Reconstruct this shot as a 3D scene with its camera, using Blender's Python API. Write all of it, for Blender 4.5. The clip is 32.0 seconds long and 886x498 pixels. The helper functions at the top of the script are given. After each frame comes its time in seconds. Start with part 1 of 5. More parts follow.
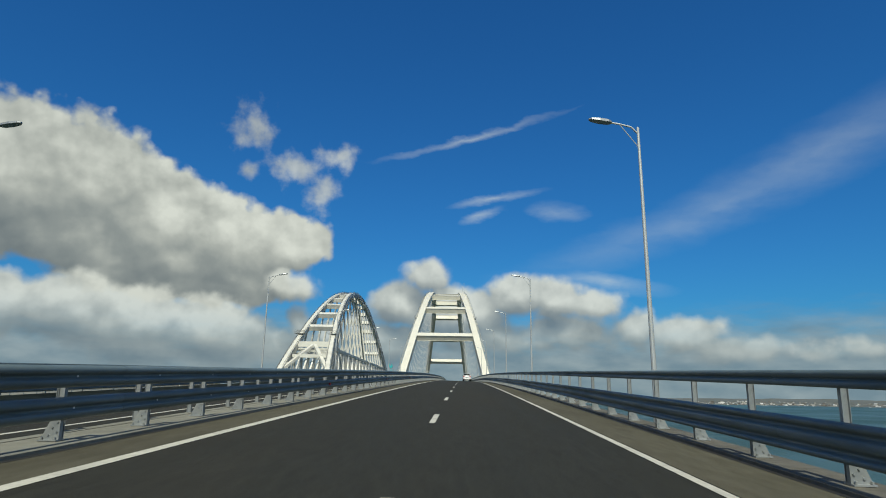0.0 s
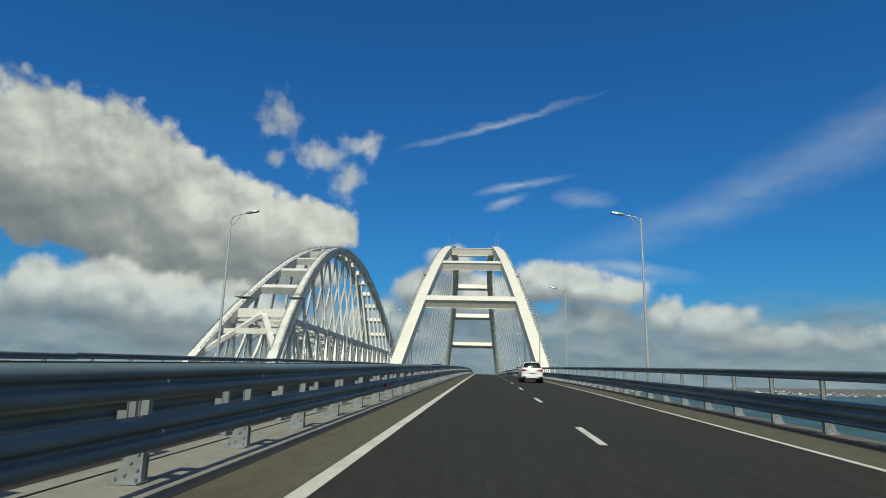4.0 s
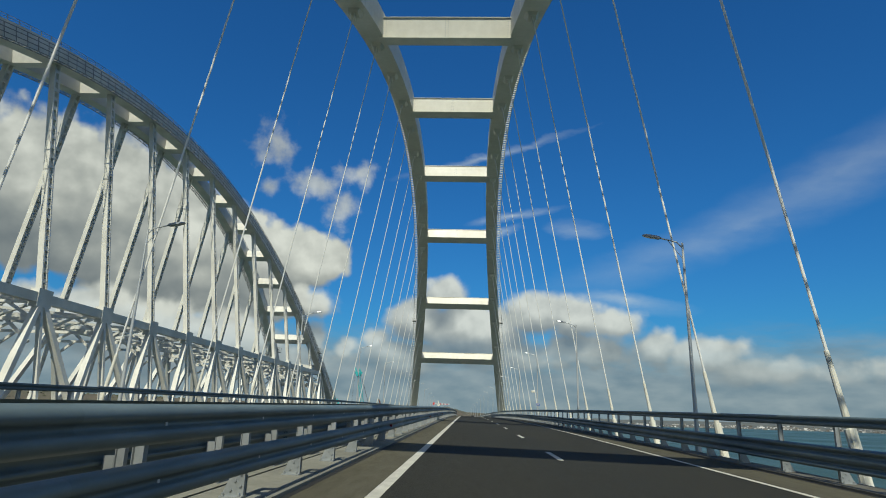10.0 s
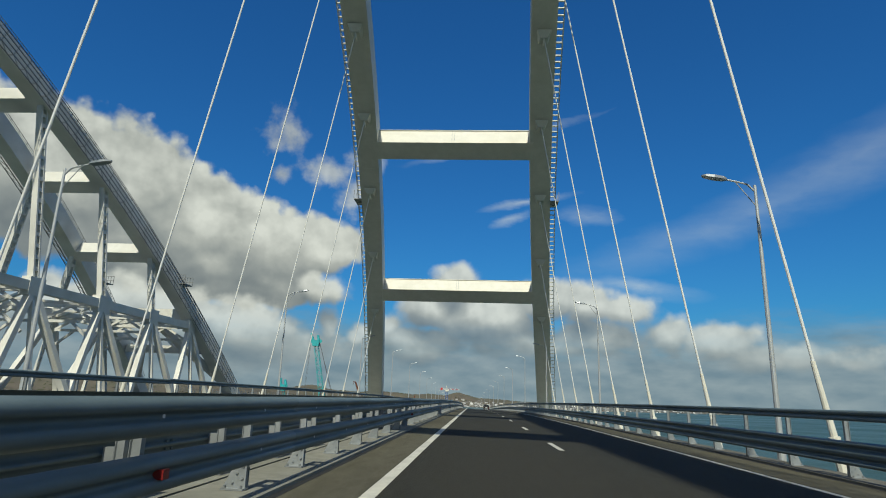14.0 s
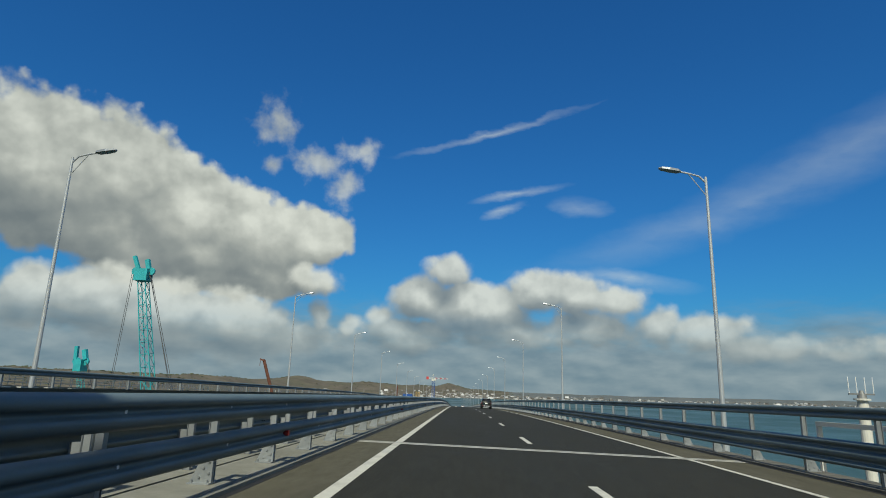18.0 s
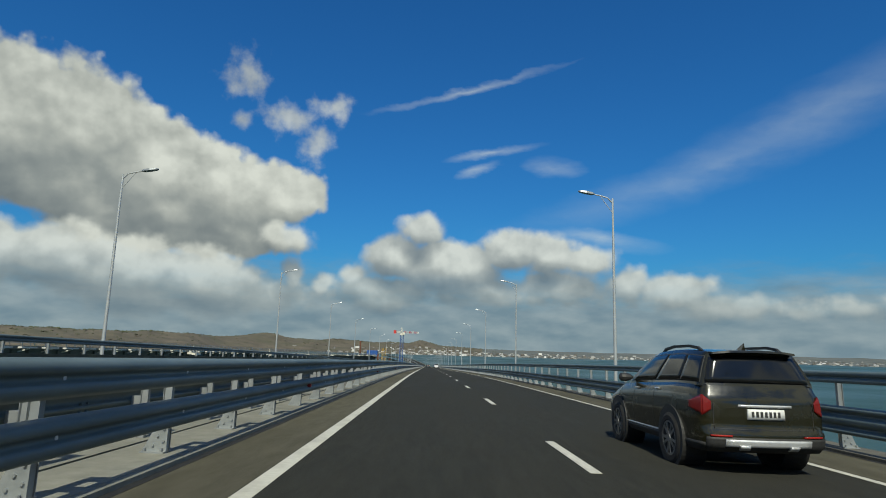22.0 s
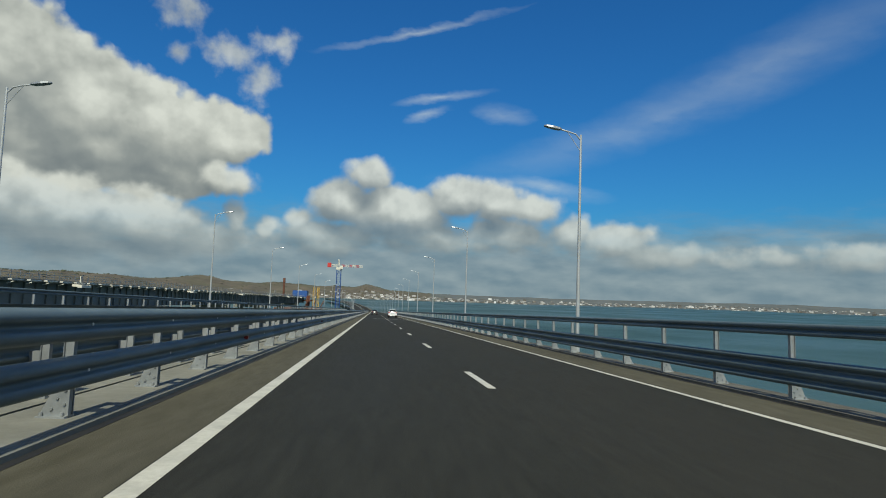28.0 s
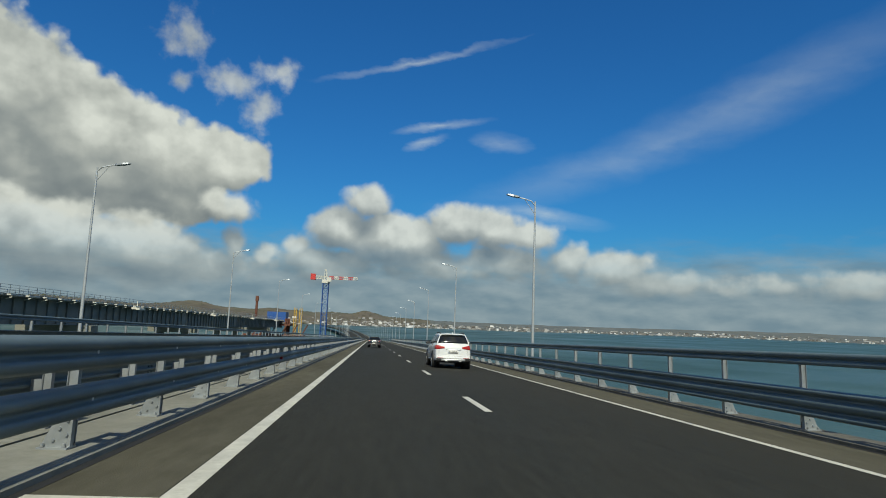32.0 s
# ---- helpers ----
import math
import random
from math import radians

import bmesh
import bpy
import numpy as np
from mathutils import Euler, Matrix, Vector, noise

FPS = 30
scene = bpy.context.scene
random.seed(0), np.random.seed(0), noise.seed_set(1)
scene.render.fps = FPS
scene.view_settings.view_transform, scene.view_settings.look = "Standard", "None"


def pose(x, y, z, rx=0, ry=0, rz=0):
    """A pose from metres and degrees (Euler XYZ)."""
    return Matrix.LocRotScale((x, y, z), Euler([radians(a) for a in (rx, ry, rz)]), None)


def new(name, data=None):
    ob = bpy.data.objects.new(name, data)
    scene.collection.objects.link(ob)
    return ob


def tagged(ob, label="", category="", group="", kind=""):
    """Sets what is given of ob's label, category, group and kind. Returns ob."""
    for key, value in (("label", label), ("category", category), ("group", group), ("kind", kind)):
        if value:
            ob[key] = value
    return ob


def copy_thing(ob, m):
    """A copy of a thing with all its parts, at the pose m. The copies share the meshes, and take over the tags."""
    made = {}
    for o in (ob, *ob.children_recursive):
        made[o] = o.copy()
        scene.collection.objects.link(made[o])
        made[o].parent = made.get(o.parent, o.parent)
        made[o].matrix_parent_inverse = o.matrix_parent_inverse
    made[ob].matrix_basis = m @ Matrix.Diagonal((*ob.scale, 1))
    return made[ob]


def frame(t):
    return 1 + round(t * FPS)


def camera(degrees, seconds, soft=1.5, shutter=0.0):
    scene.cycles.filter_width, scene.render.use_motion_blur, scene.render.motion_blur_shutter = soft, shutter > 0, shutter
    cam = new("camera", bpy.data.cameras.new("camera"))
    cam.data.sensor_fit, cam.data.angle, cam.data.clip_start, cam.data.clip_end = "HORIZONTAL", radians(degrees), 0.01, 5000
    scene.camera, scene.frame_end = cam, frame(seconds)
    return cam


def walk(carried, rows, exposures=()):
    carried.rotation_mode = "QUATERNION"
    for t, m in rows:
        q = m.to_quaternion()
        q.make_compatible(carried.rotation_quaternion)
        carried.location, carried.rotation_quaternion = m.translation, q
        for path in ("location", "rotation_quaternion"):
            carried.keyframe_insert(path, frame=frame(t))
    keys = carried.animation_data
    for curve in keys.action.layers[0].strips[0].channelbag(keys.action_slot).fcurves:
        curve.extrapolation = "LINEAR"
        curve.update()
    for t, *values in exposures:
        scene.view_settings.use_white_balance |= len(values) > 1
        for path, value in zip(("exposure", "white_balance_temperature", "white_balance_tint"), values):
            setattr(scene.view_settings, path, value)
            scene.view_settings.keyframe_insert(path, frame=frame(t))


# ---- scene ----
# ---- line of the road: station s along the centre of the near carriageway ----
MID = -5.6            # middle of the twin-deck bridge, seen from the near carriageway's centre
EYE = 1.31            # height of the lens over the asphalt


def grade(s):
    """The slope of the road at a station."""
    if s > 1350:
        return -0.004
    return max(0.0395 - 0.000118 * max(s, -60), -0.0315)


def heading(s):
    """The heading in degrees, to the left of north."""
    if s > 1000:
        return 1.3 + min((s - 1000) * 0.0065, 9.0)
    return -1.3 + 2.6 * min(max((s - 90) / 460, 0), 1)


LINE = {}
px, py, pz = 0.0, 0.0, 0.0
for s in range(0, 3000):
    LINE[s] = (px, py, pz)
    a = radians(heading(s + 0.5))
    px, py, pz = px - math.sin(a), py + math.cos(a), pz + grade(s + 0.5)
px, py, pz = 0.0, 0.0, 0.0
for s in range(0, -200, -1):
    LINE[s] = (px, py, pz)
    a = radians(heading(s - 0.5))
    px, py, pz = px + math.sin(a), py - math.cos(a), pz - grade(s - 0.5)


def fall(x, s):
    """Crossfall: the near deck drops two per cent to the right, the other deck turns from the opposite slope into the same one."""
    k = min(max((s - 60) / 300, 0), 1)
    return -0.02 * x if x > MID else -0.02 * MID + 0.02 * (MID - max(x, -18.6)) * (2 * k - 1)


def at(s, x=0.0, h=0.0):
    """The place at station s, x metres right of the centre line, h metres over the road's surface there."""
    i = math.floor(s)
    a, b, u = Vector(LINE[i]), Vector(LINE[i + 1]), s - i
    c, w = a.lerp(b, u), radians(heading(s))
    return c + Vector((math.cos(w), math.sin(w), 0)) * x + Vector((0, 0, h + fall(x, s)))


def site(s, x=0.0, h=0.0, tilt=True, turn=0.0):
    """A pose at that place, y along the road; tilt follows the slope."""
    p = at(s, x, h)
    return pose(*p, math.degrees(math.atan(grade(s))) if tilt else 0, 0, heading(s) + turn)


# seconds, station, offset from the lane line, pitch, roll, yaw
PATH = [
    (0.0, 0.99, 0.76, 13.70, -0.87, 0.53),
    (0.5, 12.05, 0.53, 13.91, -0.74, 0.81),
    (1.0, 23.10, 0.23, 13.36, -0.72, 1.53),
    (1.5, 34.12, -0.17, 13.49, -0.73, 2.31),
    (2.0, 45.13, -0.60, 12.83, -1.15, 2.77),
    (2.5, 56.15, -0.98, 12.82, -1.25, 3.16),
    (3.0, 67.19, -1.37, 12.88, -1.27, 3.16),
    (3.5, 78.29, -1.75, 12.53, -1.32, 2.93),
    (4.0, 89.43, -2.03, 12.42, -1.32, 2.87),
    (4.5, 100.62, -2.18, 12.38, -1.31, 2.79),
    (5.0, 111.88, -2.27, 12.38, -1.33, 2.62),
    (5.5, 123.24, -2.36, 12.42, -1.33, 2.33),
    (6.0, 134.71, -2.44, 12.68, -1.37, 2.20),
    (6.5, 146.27, -2.49, 12.68, -1.29, 2.23),
    (7.0, 157.88, -2.50, 13.16, -1.23, 2.33),
    (7.5, 169.51, -2.49, 13.27, -1.17, 2.44),
    (8.0, 181.12, -2.47, 13.19, -1.11, 2.58),
    (8.5, 192.69, -2.45, 13.09, -1.13, 2.68),
    (9.0, 204.24, -2.43, 13.06, -1.18, 2.67),
    (9.5, 215.79, -2.44, 13.01, -1.46, 2.35),
    (10.0, 227.37, -2.47, 15.30, -1.72, 2.08),
    (10.5, 238.98, -2.50, 14.83, -1.83, 2.19),
    (11.0, 250.65, -2.53, 15.45, -1.89, 2.37),
    (11.5, 262.40, -2.54, 15.30, -1.97, 2.57),
    (12.0, 274.25, -2.55, 15.59, -1.78, 2.99),
    (12.5, 286.21, -2.54, 15.30, -1.75, 3.29),
    (13.0, 298.27, -2.52, 14.90, -1.78, 3.38),
    (13.5, 310.39, -2.48, 14.36, -1.87, 3.40),
    (14.0, 322.50, -2.43, 13.99, -1.81, 3.24),
    (14.5, 334.55, -2.39, 14.11, -1.62, 3.29),
    (15.0, 346.56, -2.35, 14.13, -2.11, 2.52),
    (15.5, 358.50, -2.34, 14.35, -1.72, 2.50),
    (16.0, 370.35, -2.30, 14.29, -1.71, 2.54),
    (16.5, 382.10, -2.26, 14.22, -1.72, 2.63),
    (17.0, 393.79, -2.21, 14.06, -1.73, 2.69),
    (17.5, 405.49, -2.15, 13.72, -1.73, 2.63),
    (18.0, 417.25, -2.11, 13.19, -1.71, 2.43),
    (18.5, 429.05, -2.07, 11.72, -1.85, 1.88),
    (19.0, 440.92, -2.06, 11.83, -1.98, 1.32),
    (19.5, 452.85, -2.05, 12.28, -1.92, 1.07),
    (20.0, 464.80, -2.06, 11.75, -1.82, 0.65),
    (20.5, 476.78, -2.10, 11.21, -1.52, 0.72),
    (21.0, 488.75, -2.13, 10.65, -1.59, 0.51),
    (21.5, 500.72, -2.13, 10.12, -1.65, 0.16),
    (22.0, 512.66, -2.15, 9.32, -1.63, -0.13),
    (22.5, 524.55, -2.17, 7.21, -1.74, -0.81),
    (23.0, 536.38, -2.19, 6.17, -1.62, -1.42),
    (23.5, 548.16, -2.24, 4.82, -1.77, -2.48),
    (24.0, 559.91, -2.27, 4.18, -2.13, -3.87),
    (24.5, 571.65, -2.27, 4.26, -2.41, -4.80),
    (25.0, 583.36, -2.26, 4.70, -2.18, -5.35),
    (25.5, 595.05, -2.26, 3.94, -2.21, -5.68),
    (26.0, 606.71, -2.24, 3.99, -2.15, -5.71),
    (26.5, 618.37, -2.23, 4.07, -2.07, -5.74),
    (27.0, 630.05, -2.22, 4.14, -2.00, -5.69),
    (27.5, 641.78, -2.21, 4.18, -1.95, -5.52),
    (28.0, 653.58, -2.22, 4.30, -2.01, -5.25),
    (28.5, 665.43, -2.25, 5.32, -2.06, -5.25),
    (29.0, 677.31, -2.28, 5.60, -2.00, -5.24),
    (29.5, 689.20, -2.28, 4.92, -2.06, -5.17),
    (30.0, 701.10, -2.30, 4.63, -2.01, -5.09),
    (30.5, 713.00, -2.33, 4.89, -2.13, -5.09),
    (31.0, 724.89, -2.36, 5.89, -2.07, -5.21),
    (31.5, 736.79, -2.36, 6.53, -2.13, -5.34),
    (32.0, 748.68, -2.36, 6.91, -2.15, -5.42),
]
cam = camera(73.2, 32.0, soft=1.0)
walk(cam, [(t, pose(*at(s, x, EYE), 90 + p, r, w)) for t, s, x, p, r, w in PATH],
     exposures=((0.0, 0.12, 6800, -1), (32.0, 0.12, 6800, -1)))

# ---- sky and sun ----
SUN_UP, SUN_AZ = 48.0, 181.5      # the sun stands high behind the car
world = bpy.data.worlds.new("sky")
scene.world = world
world.use_nodes = True
wt = world.node_tree


def vmath(nt, op, a, b=None):
    n = nt.nodes.new("ShaderNodeVectorMath")
    n.operation = op
    for i, v in enumerate((a, b)):
        if v is None:
            continue
        if isinstance(v, bpy.types.NodeSocket):
            nt.links.new(v, n.inputs[i])
        elif isinstance(v, (int, float)):
            n.inputs["Scale"].default_value = v
        else:
            n.inputs[i].default_value = v
    return n.outputs["Value"] if op in ("LENGTH", "DOT_PRODUCT") else n.outputs["Vector"]


def math_node(nt, op, *args, clamp=False):
    n = nt.nodes.new("ShaderNodeMath")
    n.operation, n.use_clamp = op, clamp
    for i, v in enumerate(args):
        if isinstance(v, bpy.types.NodeSocket):
            nt.links.new(v, n.inputs[i])
        else:
            n.inputs[i].default_value = v
    return n.outputs[0]


def step_node(nt, v, lo, hi):
    n = nt.nodes.new("ShaderNodeMapRange")
    n.interpolation_type = "SMOOTHSTEP"
    nt.links.new(v, n.inputs[0])
    n.inputs[1].default_value, n.inputs[2].default_value = lo, hi
    return n.outputs[0]


# cumulus: azimuth, elevation and half axes of the lobes, in degrees
BIG = [(-38.4, 16.4, 8.2, 6.2), (-33.1, 16.4, 7.5, 5.8), (-27.0, 14.1, 7.2, 4.9), (-21.1, 13.2, 6.7, 4.3), (-15.5, 13.6, 4.0, 2.7), (-46.0, 16.6, 8.2, 6.4), (-20.3, 9.9, 5.6, 2.0), (-30.0, 10.8, 6.0, 2.4), (-24.5, 9.4, 5.0, 2.0), (-33.0, 12.6, 6.0, 3.2), (-26.0, 11.0, 9.0, 3.0), (-22.0, 9.2, 8.0, 1.9), (-29.5, 9.8, 6.0, 1.9)]
PUFFS = [(-19.7, 23.8, 2.0, 2.0), (-15.3, 20.5, 2.8, 1.6), (-13.1, 18.6, 1.7, 2.0), (-11.3, 22.0, 2.0, 1.1), (-20.1, 20.0, 1.1, 0.8)]
BANK = [(-37.5, 6.4, 2.4, 2.9), (-32.6, 6.4, 4.6, 3.4), (-27.9, 5.4, 6.0, 3.6), (-21.8, 5.0, 5.8, 3.4), (-15.2, 9.7, 2.4, 1.5), (-43.0, 5.4, 5.0, 2.4), (-14.4, 6.1, 1.1, 1.7), (-11.2, 5.7, 1.3, 1.0), (-8.3, 6.4, 1.7, 1.6), (-18.2, 4.2, 7.6, 1.6)]
MIDDLE = [(-2.3, 11.3, 2.2, 1.9), (-4.6, 8.4, 3.2, 2.5), (0.6, 7.6, 5.6, 2.9), (6.6, 9.3, 3.2, 2.1), (10.3, 8.8, 3.1, 2.2), (13.4, 8.3, 3.0, 1.4), (3.4, 5.4, 6.4, 1.7), (10.8, 5.7, 5.6, 1.8), (-5.8, 4.9, 4.8, 1.9)]
RIGHT = [(17.3, 6.2, 2.2, 1.9), (21.1, 5.5, 3.6, 1.8), (26.8, 4.4, 2.5, 1.2), (24.2, 4.2, 3.8, 1.2), (30.8, 3.9, 2.6, 1.0), (34.5, 3.8, 2.4, 0.8), (40.0, 4.0, 4.0, 1.2), (46.0, 4.4, 4.0, 1.5)]
# thin high cloud: azimuth, elevation, half length, lean, half width
WISPS = [(1.9, 24.2, 9.4, 12.9, 0.4), (4.5, 18.5, 4.6, 9.0, 0.45), (3.2, 16.9, 2.2, 14.9, 0.5), (10.6, 17.1, 2.6, -8.5, 0.9), (24.1, 16.0, 19.5, 16.7, 2.1), (14.6, 10.4, 5.4, -10.7, 0.9), (33.0, 19.5, 14.0, 20.0, 2.6)]



def lobe_group(name, rows):
    """A node group that gives the depth of a place of the dome inside a bank of lobes."""
    tree = bpy.data.node_groups.new(name, "ShaderNodeTree")
    tree.interface.new_socket("Place", in_out="INPUT", socket_type="NodeSocketVector")
    tree.interface.new_socket("Depth", in_out="OUTPUT", socket_type="NodeSocketFloat")
    place = tree.nodes.new("NodeGroupInput").outputs[0]
    near = None
    for a, e, ra, re in rows:
        d = vmath(tree, "SUBTRACT", place, (a, e, 0))
        d = vmath(tree, "LENGTH", vmath(tree, "MULTIPLY", d, (1 / ra, 1 / re, 0)))
        d = math_node(tree, "MULTIPLY", math_node(tree, "SUBTRACT", d, 1.0), min(re, 3.0))
        near = d if near is None else math_node(tree, "SMOOTH_MIN", near, d, 0.5)
    tree.links.new(math_node(tree, "MULTIPLY", near, -1.0), tree.nodes.new("NodeGroupOutput").inputs[0])
    return tree


high_cloud = lobe_group("high_cloud_lobes", BIG)
low_cloud = lobe_group("low_cloud_lobes", BANK + MIDDLE + RIGHT)

ray = wt.nodes.new("ShaderNodeTexCoord").outputs["Generated"]
sep = wt.nodes.new("ShaderNodeSeparateXYZ")
wt.links.new(ray, sep.inputs[0])
azim = math_node(wt, "MULTIPLY", math_node(wt, "ARCTAN2", sep.outputs[0], sep.outputs[1]), 57.2958)
elev = math_node(wt, "MULTIPLY", math_node(wt, "ARCSINE", sep.outputs[2]), 57.2958)
comb = wt.nodes.new("ShaderNodeCombineXYZ")
wt.links.new(azim, comb.inputs[0])
wt.links.new(elev, comb.inputs[1])
dome = comb.outputs[0]


def noise_at(p, scale, detail, rough=0.55):
    n = wt.nodes.new("ShaderNodeTexNoise")
    n.inputs["Scale"].default_value, n.inputs["Detail"].default_value, n.inputs["Roughness"].default_value = scale, detail, rough
    wt.links.new(p, n.inputs["Vector"])
    return n


def heads(p):
    """Rounded cauliflower heads of two sizes, from about -0.5 to 0.5."""
    warp = vmath(wt, "SUBTRACT", noise_at(p, 0.9, 2).outputs["Color"], (0.5, 0.5, 0.5))
    p = vmath(wt, "ADD", p, vmath(wt, "MULTIPLY", warp, (1.3, 1.3, 0)))
    out = None
    for scale, gain in ((0.3, 1.0), (0.8, 0.42)):
        v = wt.nodes.new("ShaderNodeTexVoronoi")
        v.voronoi_dimensions, v.feature = "2D", "SMOOTH_F1"
        v.inputs["Scale"].default_value, v.inputs["Smoothness"].default_value = scale, 0.35
        wt.links.new(p, v.inputs["Vector"])
        h = math_node(wt, "MULTIPLY", math_node(wt, "SUBTRACT", 0.43, v.outputs["Distance"]), gain)
        out = h if out is None else math_node(wt, "ADD", out, h)
    return out


def lobes(tree, p):
    """Depth inside the cumulus at p: lobes bent by large noise."""
    big = vmath(wt, "SUBTRACT", noise_at(p, 0.28, 2).outputs["Color"], (0.5, 0.5, 0.5))
    g = wt.nodes.new("ShaderNodeGroup")
    g.node_tree = tree
    wt.links.new(vmath(wt, "ADD", p, vmath(wt, "MULTIPLY", big, (2.6, 1.8, 0))), g.inputs[0])
    return g.outputs[0]


# more fleece added unseen outside the road's view, to whiten the skylight
rest = math_node(wt, "MULTIPLY", math_node(wt, "SUBTRACT", noise_at(dome, 0.07, 5, 0.6).outputs["Fac"], 0.5), 30.0)
side = step_node(wt, math_node(wt, "ABSOLUTE", azim), 52.0, 75.0)
rest = math_node(wt, "SUBTRACT", rest, math_node(wt, "MULTIPLY", math_node(wt, "SUBTRACT", 1.0, side), 40.0))
swell = heads(dome)
fine = math_node(wt, "SUBTRACT", noise_at(dome, 0.7, 4, 0.5).outputs["Fac"], 0.5)
relief = math_node(wt, "SUBTRACT", swell, heads(vmath(wt, "ADD", dome, (0.25, 0.9, 0))))
curl = math_node(wt, "SUBTRACT", noise_at(dome, 0.3, 4, 0.48).outputs["Fac"], noise_at(vmath(wt, "ADD", dome, (0.3, 0.9, 0)), 0.3, 4, 0.48).outputs["Fac"])
mottle = noise_at(dome, 0.16, 3, 0.5).outputs["Fac"]
ripple = math_node(wt, "ADD", math_node(wt, "MULTIPLY", relief, 0.17), math_node(wt, "ADD", math_node(wt, "MULTIPLY", curl, 0.6), math_node(wt, "MULTIPLY", math_node(wt, "SUBTRACT", mottle, 0.5), 0.4)))


def cumulus(tree, reach, span, lift):
    """Cover and light of one layer: brighter towards the upper edge, grey towards the base, each head lit from above."""
    here = lobes(tree, dome)
    above = lobes(tree, vmath(wt, "ADD", dome, (reach * 0.17, reach, 0)))
    edge = math_node(wt, "ADD", here, math_node(wt, "ADD", math_node(wt, "MULTIPLY", swell, 0.8), math_node(wt, "MULTIPLY", fine, 0.85)))
    light = step_node(wt, math_node(wt, "SUBTRACT", here, above), -span, span)
    return edge, math_node(wt, "ADD", math_node(wt, "ADD", light, lift), ripple, clamp=True)


edge, lit = cumulus(high_cloud, 3.8, 3.2, -0.07)
cover = step_node(wt, math_node(wt, "MAXIMUM", edge, rest), -0.25, 0.4)
edge_low, lit_low = cumulus(low_cloud, 2.4, 2.2, -0.06)
cover_low = step_node(wt, edge_low, -0.35, 0.75)
# the small puffs high up are thin and torn
shred = math_node(wt, "SUBTRACT", noise_at(dome, 0.5, 5, 0.52).outputs["Fac"], 0.5)
tuft = None
for a, e, ra, re in PUFFS:
    d = vmath(wt, "LENGTH", vmath(wt, "MULTIPLY", vmath(wt, "SUBTRACT", dome, (a, e, 0)), (1 / ra, 1 / re, 0)))
    d = math_node(wt, "SUBTRACT", 1.0, d)
    tuft = d if tuft is None else math_node(wt, "SMOOTH_MAX", tuft, d, 0.7)
tuft = math_node(wt, "ADD", tuft, math_node(wt, "MULTIPLY", shred, 3.2))
cover = math_node(wt, "MAXIMUM", cover, math_node(wt, "MULTIPLY", step_node(wt, tuft, -0.3, 1.2), 0.72))


def cloud_tone(light):
    r = wt.nodes.new("ShaderNodeValToRGB")
    stops = r.color_ramp.elements
    while len(stops) < 4:
        stops.new(0.5)
    for k, (p, c) in enumerate(((0.0, (0.16, 0.185, 0.212)), (0.4, (0.255, 0.275, 0.292)), (0.7, (0.39, 0.402, 0.405)), (1.0, (0.63, 0.635, 0.628)))):
        stops[k].position, stops[k].color = p, (*c, 1)
    wt.links.new(light, r.inputs[0])
    return r.outputs[0]


sky = wt.nodes.new("ShaderNodeTexSky")
sky.sky_type, sky.sun_disc = "NISHITA", False
sky.sun_elevation, sky.sun_rotation = radians(SUN_UP), radians(SUN_AZ)
sky.air_density, sky.dust_density, sky.ozone_density = 1.5, 0.1, 3.0
clear = wt.nodes.new("ShaderNodeMix")
clear.data_type, clear.blend_type = "RGBA", "MULTIPLY"
clear.inputs[0].default_value = 1.0
wt.links.new(sky.outputs[0], clear.inputs[6])
clear.inputs[7].default_value = (0.0102, 0.0395, 0.0825, 1)     # deep blue of the lens's filter


def over(fac, low, high):
    m = wt.nodes.new("ShaderNodeMix")
    m.data_type = "RGBA"
    wt.links.new(fac, m.inputs[0])
    wt.links.new(low, m.inputs[6])
    if isinstance(high, bpy.types.NodeSocket):
        wt.links.new(high, m.inputs[7])
    else:
        m.inputs[7].default_value = (*high, 1)
    return m.outputs[2]


# thin high cloud
veil = None
rag = vmath(wt, "SUBTRACT", noise_at(vmath(wt, "MULTIPLY", dome, (0.45, 1.0, 1)), 0.5, 5, 0.6).outputs["Color"], (0.5, 0.5, 0.5))
bent = vmath(wt, "ADD", dome, vmath(wt, "MULTIPLY", rag, (4.0, 1.3, 0)))
for a, e, length, lean, width in WISPS:
    rot = wt.nodes.new("ShaderNodeVectorRotate")
    rot.rotation_type = "Z_AXIS"
    wt.links.new(vmath(wt, "SUBTRACT", bent, (a, e, 0)), rot.inputs["Vector"])
    rot.inputs["Angle"].default_value = -radians(lean)
    d = vmath(wt, "LENGTH", vmath(wt, "MULTIPLY", rot.outputs[0], (1 / length, 1 / width, 0)))
    d = math_node(wt, "POWER", math_node(wt, "SUBTRACT", 1.0, math_node(wt, "MULTIPLY", d, 0.8), clamp=True), 1.3)
    d = math_node(wt, "MULTIPLY", d, 0.5 if width < 1.0 else 0.24)
    veil = d if veil is None else math_node(wt, "MAXIMUM", veil, d)
streaky = noise_at(vmath(wt, "MULTIPLY", bent, (0.25, 0.7, 1)), 0.6, 4, 0.5).outputs["Fac"]
veil = math_node(wt, "MULTIPLY", veil, step_node(wt, streaky, 0.05, 0.7), clamp=True)
tone = over(veil, clear.outputs[2], (0.62, 0.66, 0.68))
